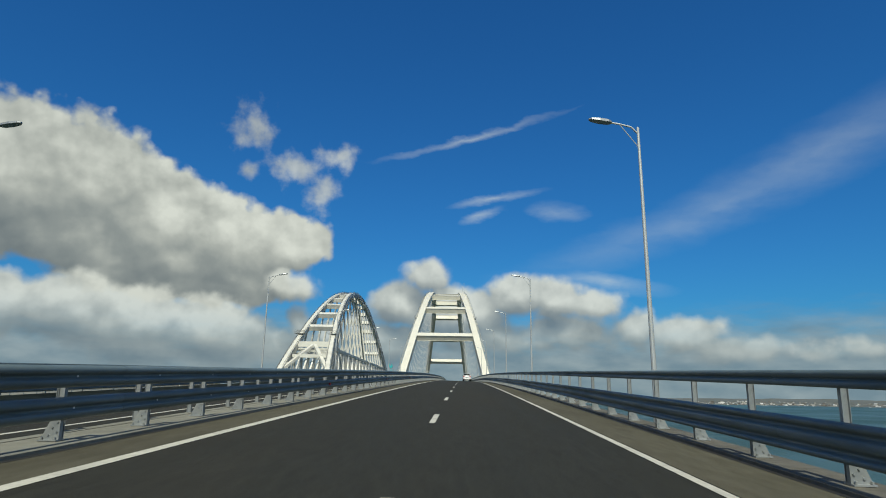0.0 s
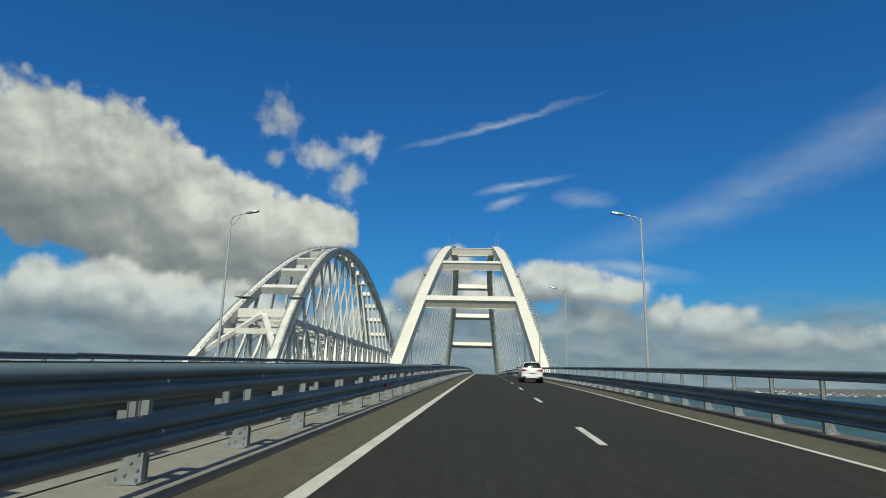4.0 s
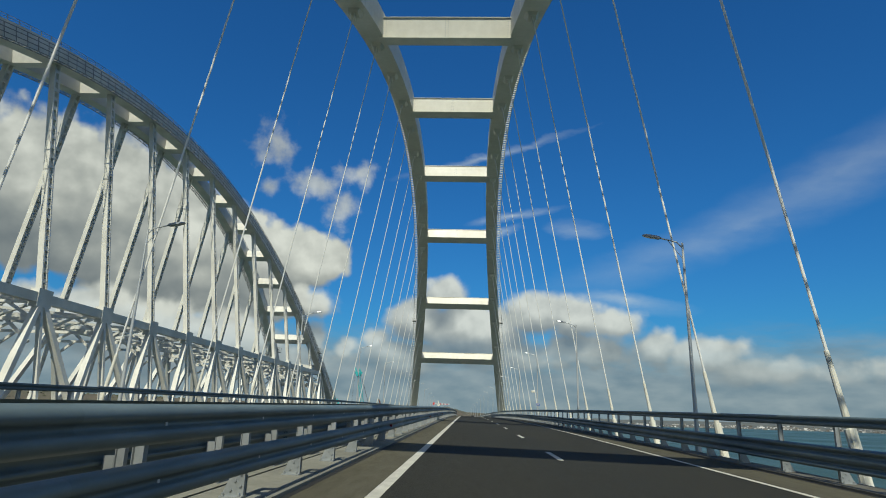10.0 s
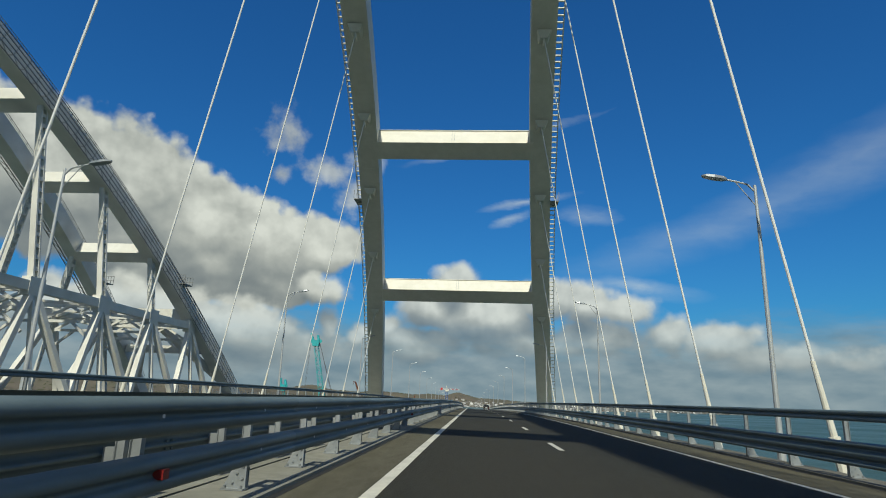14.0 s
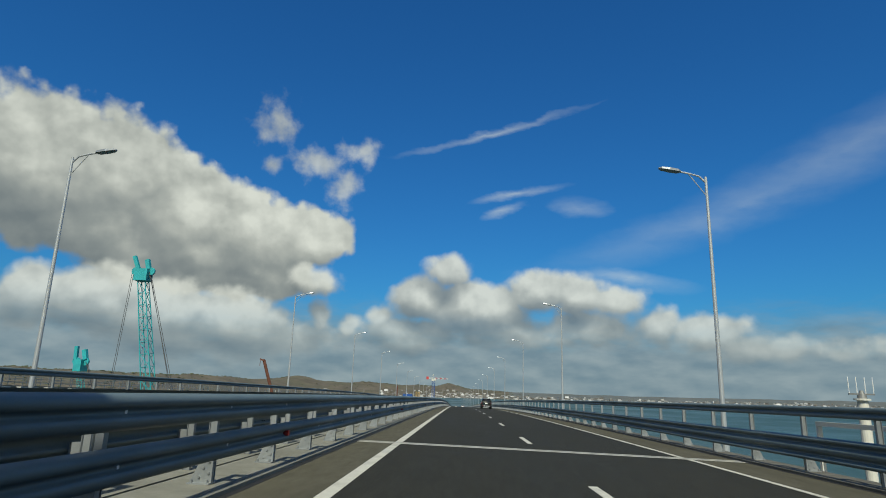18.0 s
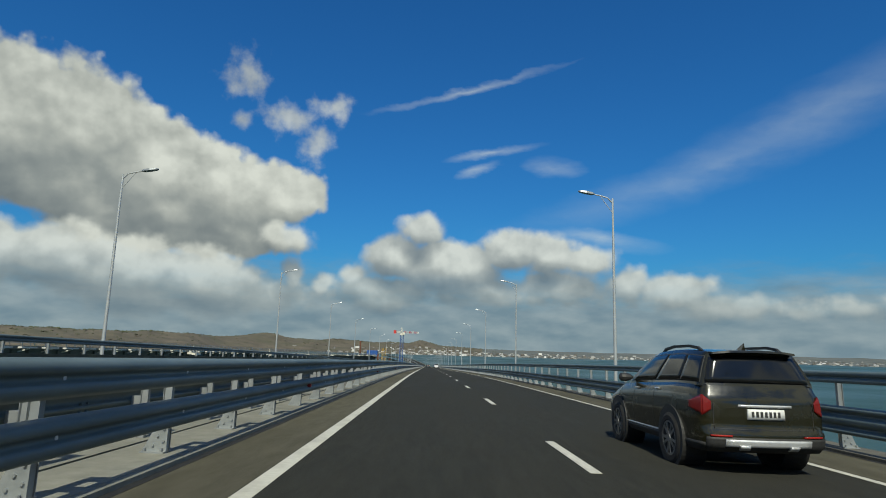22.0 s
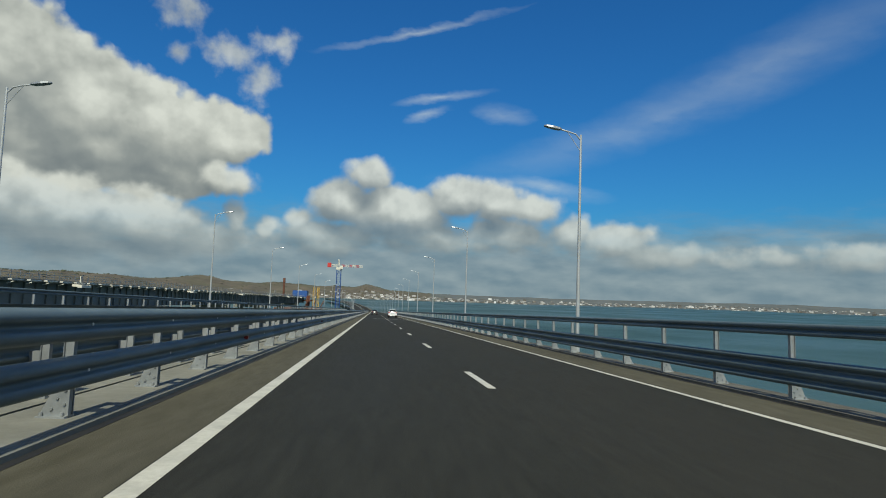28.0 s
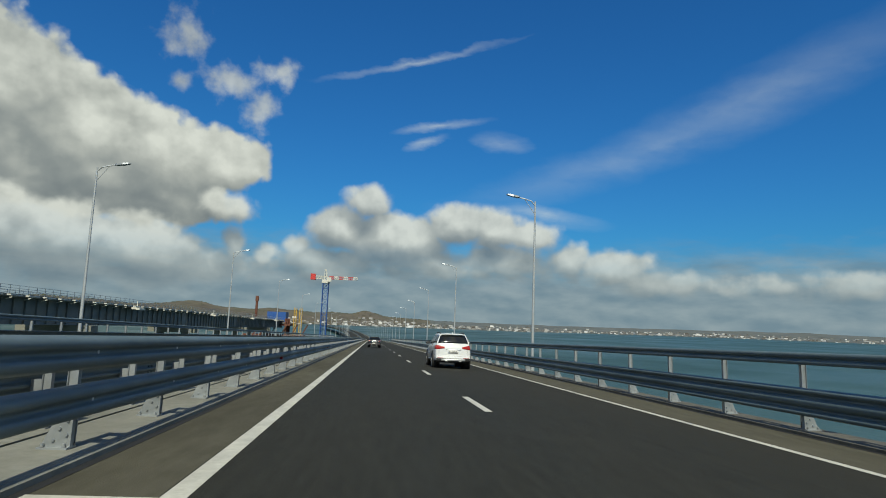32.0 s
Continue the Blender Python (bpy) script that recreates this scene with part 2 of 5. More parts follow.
# the layer of distant cloud and haze low over the sea
low = math_node(wt, "ADD", elev, math_node(wt, "MULTIPLY", math_node(wt, "SUBTRACT", noise_at(vmath(wt, "MULTIPLY", dome, (0.35, 1.2, 1)), 0.5, 5, 0.6).outputs["Fac"], 0.5), 5.0))
hazy = math_node(wt, "SUBTRACT", 1.0, step_node(wt, low, 3.2, 8.5))
flat_dome = vmath(wt, "MULTIPLY", dome, (0.35, 0.9, 1))
band = noise_at(flat_dome, 0.55, 4, 0.5).outputs["Fac"]
shade = noise_at(vmath(wt, "ADD", flat_dome, (0.1, 0.6, 0)), 0.55, 4, 0.5).outputs["Fac"]
band = math_node(wt, "ADD", band, math_node(wt, "MULTIPLY", math_node(wt, "SUBTRACT", band, shade), 0.8))
haze_colour = wt.nodes.new("ShaderNodeValToRGB")
for e, (p, c) in zip(haze_colour.color_ramp.elements, ((0.25, (0.165, 0.228, 0.298)), (0.8, (0.275, 0.328, 0.385)))):
    e.position, e.color = p, (*c, 1)
wt.links.new(band, haze_colour.inputs[0])
tone = over(math_node(wt, "MULTIPLY", hazy, 0.95), tone, haze_colour.outputs[0])
tone = over(cover, tone, cloud_tone(lit))
dim = math_node(wt, "ADD", math_node(wt, "MULTIPLY", step_node(wt, elev, 1.5, 8.0), 0.62), 0.3)
tone = over(math_node(wt, "MULTIPLY", cover_low, dim), tone, cloud_tone(lit_low))
bg = wt.nodes["Background"]
wt.links.new(tone, bg.inputs[0])
bg.inputs["Strength"].default_value = 1.0

sun = new("sun", bpy.data.lights.new("sun", "SUN"))
sun.data.energy, sun.data.angle, sun.data.color = 4.3, radians(0.55), (1.0, 0.95, 0.86)
to_sun = Vector((math.sin(radians(SUN_AZ)) * math.cos(radians(SUN_UP)), math.cos(radians(SUN_AZ)) * math.cos(radians(SUN_UP)), math.sin(radians(SUN_UP))))
sun.matrix_world = Matrix.Translation((0, 0, 300)) @ to_sun.to_track_quat("Z", "Y").to_matrix().to_4x4()

# ---- materials ----
def ramp(nt, fac, *stops):
    r = nt.nodes.new("ShaderNodeValToRGB")
    while len(r.color_ramp.elements) < len(stops):
        r.color_ramp.elements.new(0.5)
    for e, (p, c) in zip(r.color_ramp.elements, stops):
        e.position, e.color = p, (*c, 1) if len(c) == 3 else c
    nt.links.new(fac, r.inputs[0])
    return r.outputs[0]


def noisy(nt, scale, detail=4, rough=0.6, coord=None, stretch=(1, 1, 1)):
    if coord is None:
        coord = nt.nodes.new("ShaderNodeTexCoord").outputs["Object"]
    m = nt.nodes.new("ShaderNodeMapping")
    m.inputs["Scale"].default_value = stretch
    nt.links.new(coord, m.inputs[0])
    n = nt.nodes.new("ShaderNodeTexNoise")
    n.inputs["Scale"].default_value, n.inputs["Detail"].default_value, n.inputs["Roughness"].default_value = scale, detail, rough
    nt.links.new(m.outputs[0], n.inputs["Vector"])
    return n.outputs["Fac"]


def mixed(nt, fac, a, b, how="MIX"):
    m = nt.nodes.new("ShaderNodeMix")
    m.data_type, m.blend_type = "RGBA", how
    for socket, v in ((m.inputs[0], fac), (m.inputs[6], a), (m.inputs[7], b)):
        if isinstance(v, bpy.types.NodeSocket):
            nt.links.new(v, socket)
        elif isinstance(v, (int, float)):
            socket.default_value = v
        else:
            socket.default_value = (*v, 1)
    return m.outputs[2]


def surface(name, low, high, rough=0.6, metal=0.0, grain=3.0, stain=0.25, stain_colour=None, stain_size=0.3, bump=0.1, bump_scale=None, stretch=(1, 1, 1), varied=0.0, where="Object"):
    """A worn surface: fine grain between two colours, larger stains, relief; varied: how far single pieces differ."""
    mat = bpy.data.materials.new(name)
    mat.use_nodes = True
    nt = mat.node_tree
    b = nt.nodes["Principled BSDF"]
    coord = nt.nodes.new("ShaderNodeTexCoord").outputs[where] if where != "World" else nt.nodes.new("ShaderNodeNewGeometry").outputs["Position"]
    fine = noisy(nt, grain, 5, 0.65, coord, stretch)
    c = ramp(nt, fine, (0.3, low), (0.7, high))
    big = noisy(nt, stain_size, 4, 0.6, coord, stretch)
    spot = ramp(nt, big, (0.45, (0, 0, 0)), (0.72, (stain,) * 3))
    c = mixed(nt, spot, c, stain_colour or tuple(v * 0.5 for v in low))
    if varied:
        info = nt.nodes.new("ShaderNodeObjectInfo")
        v = ramp(nt, info.outputs["Random"], (0, (1 - varied,) * 3), (1, (1, 1, 1)))
        c = mixed(nt, 1.0, c, v, "MULTIPLY")
    nt.links.new(c, b.inputs["Base Color"])
    b.inputs["Metallic"].default_value = metal
    r = ramp(nt, big, (0.3, (max(rough - 0.1, 0.03),) * 3), (0.7, (min(rough + 0.12, 1),) * 3))
    nt.links.new(r, b.inputs["Roughness"])
    if bump:
        bn = nt.nodes.new("ShaderNodeBump")
        bn.inputs["Strength"].default_value, bn.inputs["Distance"].default_value = bump, 0.02
        nt.links.new(noisy(nt, bump_scale or grain * 6, 3, 0.6, coord), bn.inputs["Height"])
        nt.links.new(bn.outputs[0], b.inputs["Normal"])
    return mat


asphalt = surface("asphalt", (0.0185, 0.0184, 0.0138), (0.0295, 0.0294, 0.0228), 0.88, grain=9, stain=0.45, stain_colour=(0.036, 0.0335, 0.0275), stain_size=0.22, bump=0.5, bump_scale=70, stretch=(1, 0.12, 1), where="World")
shoulder_mat = surface("dusty_asphalt", (0.068, 0.063, 0.043), (0.1, 0.093, 0.067), 0.92, grain=6, stain=0.5, stain_colour=(0.034, 0.032, 0.024), stain_size=0.35, bump=0.5, bump_scale=60, stretch=(1, 0.2, 1), where="World")
concrete = surface("concrete", (0.16, 0.157, 0.128), (0.24, 0.236, 0.2), 0.85, grain=4, stain=0.5, stain_size=0.5, bump=0.3, bump_scale=40, where="World")
dirty_concrete = surface("dirty_concrete", (0.075, 0.07, 0.055), (0.13, 0.122, 0.1), 0.9, grain=5, stain=0.6, stain_size=0.6, bump=0.3, bump_scale=40, where="World")
strip_black = surface("black_strip", (0.01, 0.01, 0.0095), (0.02, 0.0195, 0.018), 0.7, grain=8, bump=0.3, where="World")
line_paint = surface("line_paint", (0.45, 0.43, 0.36), (0.58, 0.56, 0.48), 0.6, grain=14, stain=0.5, stain_colour=(0.25, 0.245, 0.22), stain_size=1.6, bump=0.2, where="World")
white_steel = surface("white_painted_steel", (0.57, 0.55, 0.475), (0.65, 0.63, 0.555), 0.5, grain=1.2, stain=0.25, stain_colour=(0.4, 0.375, 0.31), stain_size=0.16, bump=0.04, where="World")
rail_steel = surface("pale_painted_steel", (0.54, 0.53, 0.48), (0.64, 0.63, 0.58), 0.45, grain=1.2, stain=0.45, stain_colour=(0.24, 0.235, 0.21), stain_size=0.3, bump=0.04, where="World")
dark_steel = surface("grey_walkway_steel", (0.16, 0.165, 0.16), (0.26, 0.26, 0.25), 0.55, metal=0.4, grain=3, stain=0.4, bump=0.1, where="World")
zinc = surface("galvanised_steel", (0.3, 0.325, 0.34), (0.42, 0.44, 0.45), 0.45, metal=0.55, grain=6, stain=0.35, stain_colour=(0.2, 0.215, 0.22), stain_size=1.5, bump=0.06, varied=0.2)
blue_steel = surface("blue_grey_coated_steel", (0.105, 0.143, 0.154), (0.15, 0.195, 0.207), 0.5, metal=0.12, grain=4, stain=0.35, stain_colour=(0.06, 0.085, 0.09), stain_size=0.7, bump=0.05, stretch=(1, 0.3, 1), varied=0.12)
pole_steel = surface("pole_steel", (0.4, 0.42, 0.43), (0.46, 0.48, 0.49), 0.5, metal=0.45, grain=1.0, stain=0.1, bump=0.0)
lamp_grey = surface("lamp_housing", (0.2, 0.22, 0.24), (0.28, 0.3, 0.32), 0.4, metal=0.4, grain=8, bump=0.03)
cable_white = surface("white_cable_sheath", (0.6, 0.6, 0.58), (0.7, 0.7, 0.68), 0.35, grain=2, stain=0.1, bump=0.0)
blue_steel.node_tree.nodes["Principled BSDF"].inputs["Specular IOR Level"].default_value = 0.35
for m in (asphalt, shoulder_mat):
    m.node_tree.nodes["Principled BSDF"].inputs["Specular IOR Level"].default_value = 0.2
sea = surface("sea", (0.042, 0.08, 0.073), (0.054, 0.095, 0.087), 0.4, grain=0.02, stain=0.35, stain_colour=(0.006, 0.028, 0.03), stain_size=0.004, bump=0.0, where="World")
nt = sea.node_tree
waves = nt.nodes.new("ShaderNodeBump")
waves.inputs["Strength"].default_value, waves.inputs["Distance"].default_value = 0.8, 0.8
nt.links.new(noisy(nt, 0.35, 5, 0.7, nt.nodes.new("ShaderNodeNewGeometry").outputs["Position"], (1.0, 0.5, 1)), waves.inputs["Height"])
nt.links.new(waves.outputs[0], nt.nodes["Principled BSDF"].inputs["Normal"])
nt.nodes["Principled BSDF"].inputs["Specular IOR Level"].default_value = 0.1
heath = surface("dry_heath", (0.062, 0.053, 0.036), (0.128, 0.106, 0.072), 0.95, grain=0.012, stain=0.75, stain_colour=(0.07, 0.072, 0.042), stain_size=0.005, bump=0.0, where="World")
# far land: the grey of distance haze is mixed into its colour
steppe = surface("hazy_steppe", (0.075, 0.083, 0.078), (0.12, 0.128, 0.12), 0.95, grain=0.012, stain=0.5, stain_colour=(0.055, 0.065, 0.055), stain_size=0.004, bump=0.0, where="World")

# ---- building helpers ----
def obj(name, bm, mat, parent=None, label=""):
    me = bpy.data.meshes.new(name)
    bm.normal_update()
    bm.to_mesh(me)
    bm.free()
    me.materials.append(mat)
    ob = new(name, me)
    if parent is not None:
        ob.parent = parent
    if label:
        ob["label"] = label
    return ob


def part(name, bm, mat, parent, label=""):
    return obj(name, bm, mat, parent, label)


def box(bm, lo, hi, m=None):
    x0, y0, z0 = lo
    x1, y1, z1 = hi
    v = [bm.verts.new(p) for p in ((x0, y0, z0), (x1, y0, z0), (x1, y1, z0), (x0, y1, z0), (x0, y0, z1), (x1, y0, z1), (x1, y1, z1), (x0, y1, z1))]
    for f in ((3, 2, 1, 0), (4, 5, 6, 7), (0, 1, 5, 4), (1, 2, 6, 5), (2, 3, 7, 6), (3, 0, 4, 7)):
        bm.faces.new([v[i] for i in f])
    if m is not None:
        for q in v:
            q.co = m @ q.co
    return v


def bar(bm, a, b, w, d=None, up=(0, 0, 1), sides=4, taper=1.0):
    """A straight member from a to b: a box w by d, or a round one with more sides."""
    a, b = Vector(a), Vector(b)
    t = (b - a).normalized()
    n = t.cross(Vector(up))
    if n.length < 1e-4:
        n = t.cross(Vector((0, 1, 0)))
    n.normalize()
    k = n.cross(t)
    d = w if d is None else d
    if sides == 4:
        ring = [(-w / 2, -d / 2), (w / 2, -d / 2), (w / 2, d / 2), (-w / 2, d / 2)]
    else:
        ring = [(w / 2 * math.cos(2 * math.pi * i / sides), d / 2 * math.sin(2 * math.pi * i / sides)) for i in range(sides)]
    v0 = [bm.verts.new(a + n * x + k * y) for x, y in ring]
    v1 = [bm.verts.new(b + (n * x + k * y) * taper) for x, y in ring]
    for i in range(len(ring)):
        j = (i + 1) % len(ring)
        bm.faces.new((v0[i], v0[j], v1[j], v1[i]))
    bm.faces.new(v0[::-1])
    bm.faces.new(v1)


def sweep(bm, rings, closed=True, caps=True):
    vs = [[bm.verts.new(p) for p in r] for r in rings]
    n = len(vs[0])
    for a, b in zip(vs, vs[1:]):
        for i in range(n if closed else n - 1):
            j = (i + 1) % n
            bm.faces.new((a[i], a[j], b[j], b[i]))
    if closed and caps:
        bm.faces.new(vs[0][::-1])
        bm.faces.new(vs[-1])


def stations(s0, s1, step=8):
    n = max(1, round((s1 - s0) / step))
    return [s0 + (s1 - s0) * i / n for i in range(n + 1)]


def ribbon(name, s0, s1, section, mat, closed=True, step=8, parent=None):
    """A strip along the road with the section's (x, height) corners, from station to station."""
    bm = bmesh.new()
    sweep(bm, [[at(s, x, h) for x, h in section] for s in stations(s0, s1, step)], closed)
    bmesh.ops.recalc_face_normals(bm, faces=bm.faces)
    return obj(name, bm, mat, parent)


def flat(bm, s0, s1, x0, x1, h, step=8):
    for a, b in zip(stations(s0, s1, step), stations(s0, s1, step)[1:]):
        bm.faces.new([bm.verts.new(at(*q)) for q in ((a, x0, h), (a, x1, h), (b, x1, h), (b, x0, h))])


# ---- sea, far land ----
SEA = -36.0
bm = bmesh.new()
R = 4900
ring = [bm.verts.new((R * math.cos(a), R * math.sin(a) + 300, SEA)) for a in [2 * math.pi * i / 96 for i in range(96)]]
bm.faces.new(ring)
tagged(obj("water", bm, sea), "blue-green choppy sea water under the bridge", "sea", kind="structure")

# ---- decks ----
START, END, FAR = -60, 1000, 2600
LINE_X = 3.82
road = obj("road", bmesh.new(), asphalt)
tagged(road, "dark grey worn asphalt carriageway of the bridge", "road", kind="structure")
bm = bmesh.new()
for s0, s1, st in ((START, END, 8), (END, FAR, 20)):
    flat(bm, s0, s1, -LINE_X - 0.12, LINE_X + 0.12, 0.0, st)
bm.to_mesh(road.data)
for side, (a, b) in (("left", (-5.0, -LINE_X - 0.12)), ("right", (LINE_X + 0.12, 5.35))):
    bm = bmesh.new()
    flat(bm, START, END, a, b, 0.0)
    flat(bm, END, FAR, a, b, 0.0, 20)
    part("shoulder", bm, shoulder_mat, road, "dusty brownish shoulder strip")
bm = bmesh.new()
flat(bm, START, FAR, 2 * MID - 5.35, 2 * MID + 5.0, 0.0, 16)
tagged(obj("road", bm, asphalt), "dark grey asphalt of the opposite carriageway", "road", kind="structure")
# slab under each deck, with kerb ledges that carry the barriers
SLAB = [(6.15, -0.004), (6.15, -0.5), (5.5, -0.8), (4.5, -3.0), (-4.0, -3.0), (-4.6, -0.8)]
tagged(ribbon("deck", START, FAR, [(-5.87, -0.3), (-5.87, -0.004)] + SLAB, concrete, step=20), "pale concrete bridge deck slab", "bridge deck", kind="structure")
tagged(ribbon("deck", START, FAR, [(2 * MID - x, h) for x, h in [(-5.29, -0.3), (-5.29, -0.004)] + SLAB], concrete, step=20), "pale concrete bridge deck slab", "bridge deck", kind="structure")
tagged(ribbon("kerb", START, END, [(-5.86, -0.003), (-5.86, 0.07), (-5.06, 0.07), (-5.06, -0.003)], concrete), "low pale concrete kerb ledge along the median", "kerb", kind="structure")
tagged(ribbon("kerb", START, END, [(-5.055, -0.003), (-5.055, 0.068), (-5.0, 0.068), (-4.98, 0.055), (-4.98, -0.003)], concrete), "pale edge stone of the median kerb", "kerb", kind="structure")
tagged(ribbon("kerb", START, END, [(5.36, -0.003), (5.36, 0.055), (5.4, 0.07), (6.1, 0.07), (6.1, -0.003)], dirty_concrete), "low dusty concrete kerb ledge at the deck edge", "kerb", kind="structure")
tagged(ribbon("kerb", START, END, [(2 * MID + 5.28, -0.003), (2 * MID + 5.28, 0.07), (2 * MID + 5.0, 0.07), (2 * MID + 5.0, -0.003)], concrete), "low pale concrete kerb ledge along the median", "kerb", kind="structure")
tagged(ribbon("kerb", START, END, [(2 * MID - 5.4, -0.003), (2 * MID - 5.4, 0.07), (2 * MID - 6.1, 0.07), (2 * MID - 6.1, -0.003)], concrete), "low pale concrete kerb ledge at the deck edge", "kerb", kind="structure")
# black strip on the road at the foot of each kerb
for x in (-4.93, 5.31):
    bm = bmesh.new()
    flat(bm, START, END, x - 0.05, x + 0.05, 0.004)
    part("joint_seal", bm, strip_black, road, "black strip along the foot of the kerb")
# markings
for x, w in ((-LINE_X, 0.2), (LINE_X, 0.15)):
    bm = bmesh.new()
    flat(bm, START, END, x - w / 2, x + w / 2, 0.005)
    flat(bm, END, FAR, x - w / 2, x + w / 2, 0.005, 20)
    part("edge_line", bm, line_paint, road, "solid white painted edge line")
DASH0 = -54.0
bm = bmesh.new()
box(bm, (-0.075, -1.5, 0.0), (0.075, 1.5, 0.006))
dash = part("lane_dash", bm, line_paint, road, "white painted lane dash")
dash.matrix_basis = site(DASH0)
for k in range(1, 90):
    copy_thing(dash, site(DASH0 + 12 * k))
for x in (2 * MID - LINE_X, 2 * MID + LINE_X):
    bm = bmesh.new()
    flat(bm, START, FAR, x - 0.075, x + 0.075, 0.005, 16)
    part("edge_line", bm, line_paint, bpy.data.objects["road.001"], "solid white painted edge line")

# ---- guard rails ----
bolt_bright = surface("bright_zinc_bolts", (0.55, 0.57, 0.58), (0.72, 0.74, 0.75), 0.4, metal=0.2, grain=20, bump=0.0)
reflector_red = surface("reflector_red", (0.15, 0.012, 0.012), (0.2, 0.018, 0.016), 0.3, grain=30, bump=0.0)


def rounded(points, times=2):
    """Cut the corners of an open profile."""
    for _ in range(times):
        out = [points[0]]
        for (a, b), (c, d) in zip(points, points[1:]):
            out += [(a * 0.75 + c * 0.25, b * 0.75 + d * 0.25), (a * 0.25 + c * 0.75, b * 0.25 + d * 0.75)]
        points = out + [points[-1]]
    return points


W_BEAM = rounded([(0.0, 0.165), (0.085, 0.13), (0.095, 0.05), (0.028, 0.02), (0.028, -0.02), (0.095, -0.05), (0.085, -0.13), (0.0, -0.165)])
THREE_WAVE = rounded([(0.0, 0.25), (0.085, 0.225), (0.085, 0.165), (0.015, 0.13), (0.015, 0.09), (0.085, 0.05), (0.085, -0.05), (0.015, -0.09), (0.015, -0.13), (0.085, -0.165), (0.085, -0.225), (0.0, -0.25)])
TOP_RAIL = rounded([(-0.02, 0.11), (0.09, 0.115), (0.1, 0.03), (0.035, 0.0), (0.095, -0.03), (0.09, -0.11), (-0.02, -0.11)])


def rail_beam(section, x, z, y0, y1, face):
    """A folded steel beam whose waves bulge to the side given by face."""
    bm = bmesh.new()
    front = [(x + face * a, z + b) for a, b in section]
    back = [(x + face * (a - 0.006), z + b) for a, b in reversed(section)]
    sweep(bm, [[(px, y, pz) for px, pz in front + back] for y in (y0, y1)], caps=False)
    for f in bm.faces:
        f.smooth = True
    for y in (y0 + 0.02, y0 + 10):
        for b in (-0.05, 0.05):
            for dy in (0.0, 0.14):
                bar(bm, (x + face * 0.02, y + dy + 0.05, z + b), (x + face * 0.05, y + dy + 0.05, z + b), 0.03, sides=6, up=(0, 1, 0))
    bmesh.ops.recalc_face_normals(bm, faces=bm.faces)
    return bm


def guard_post(face, fine, levels):
    """A slender I-section post on a foot, with a tapered gusset plate at its back."""
    bm = bmesh.new()
    top = levels[1] + 0.1
    box(bm, (-0.045, -0.004, 0.0), (0.045, 0.004, top))
    box(bm, (-0.051, -0.036, 0.0), (-0.045, 0.036, top))
    box(bm, (0.045, -0.036, 0.0), (0.051, 0.036, top))
    for z in levels:
        box(bm, (0.051 * face, -0.04, z - 0.08), (0.166 * face, 0.04, z + 0.08))
    if fine:
        for y in (-0.05, 0.05):
            v = [bm.verts.new((-face * x, y + dy, z)) for dy in (-0.005, 0.005) for x, z in ((-0.06, 0.02), (0.2, 0.02), (0.2, 0.06), (0.07, 0.36), (-0.06, 0.36))]
            n = 5
            bm.faces.new(v[:n])
            bm.faces.new(v[n:][::-1])
            for i in range(n):
                k = (i + 1) % n
                bm.faces.new((v[i], v[k], v[n + k], v[n + i]))
        for x, z in ((0.1, 0.09), (-0.02, 0.14), (-0.02, 0.28), (0.05, 0.2)):
            bar(bm, (-face * x, -0.075, z), (-face * x, -0.05, z), 0.032, sides=6, up=(0, 0, 1))
        bmesh.ops.recalc_face_normals(bm, faces=bm.faces)
    return bm


def guard_rail(levels, face, fine=True):
    """One 20 m run of the barrier: two beams one over the other and eight posts. face: the side on which traffic passes."""
    ob = new("guard_rail")
    tagged(ob, "blue-grey steel guard rail with two beams on galvanised posts", "guard rail", "guard rails along the bridge")
    base, foot = 0.12, 0.07
    for z in levels:
        section = W_BEAM if levels is MEDIAN else THREE_WAVE if z < 0.7 else TOP_RAIL
        part("beam", rail_beam(section, 0.166 * face, base + z, -10, 10, face), blue_steel, ob)
    if fine:
        bm = bmesh.new()
        for z in levels:
            for k in range(8):
                bar(bm, (0.176 * face, -8.75 + 2.5 * k, base + z), (0.2 * face, -8.75 + 2.5 * k, base + z), 0.045, sides=6, up=(0, 1, 0))
        tagged(part("bolts", bm, bolt_bright, ob, "bright bolt heads"), "bright bolt heads", kind="stuff")
        if levels is MEDIAN:
            bm = bmesh.new()
            box(bm, (0.19, 6.2, base + levels[0] - 0.04), (0.285, 6.3, base + levels[0] + 0.04))
            part("reflector", bm, reflector_red, ob, "small dark red reflector")
    first = None
    for k in range(8):
        y = -8.75 + 2.5 * k
        if first is None:
            first = part("post", guard_post(face, fine, [z + base - foot for z in levels]), zinc, ob)
            first.location = (0, y, foot)
            if fine:
                bm = bmesh.new()
                box(bm, (-0.14 - 0.09 * face, -0.1, 0.0), (0.14 - 0.09 * face, 0.1, 0.02))
                for bx in (-0.1 - 0.09 * face, 0.1 - 0.09 * face):
                    for by in (-0.075, 0.075):
                        bar(bm, (bx, by, 0.022), (bx, by, 0.06), 0.035, sides=6)
                plate = part("base_plate", bm, zinc, first)
        else:
            c = copy_thing(first, pose(0, y, foot))
    return ob


def rail_run(x, face, fine, s0, s1, levels):
    first = guard_rail(levels, face, fine)
    first.matrix_basis = site(s0, x, 0)
    s = s0 + 20
    while s < s1:
        copy_thing(first, site(s, x, 0))
        s += 20


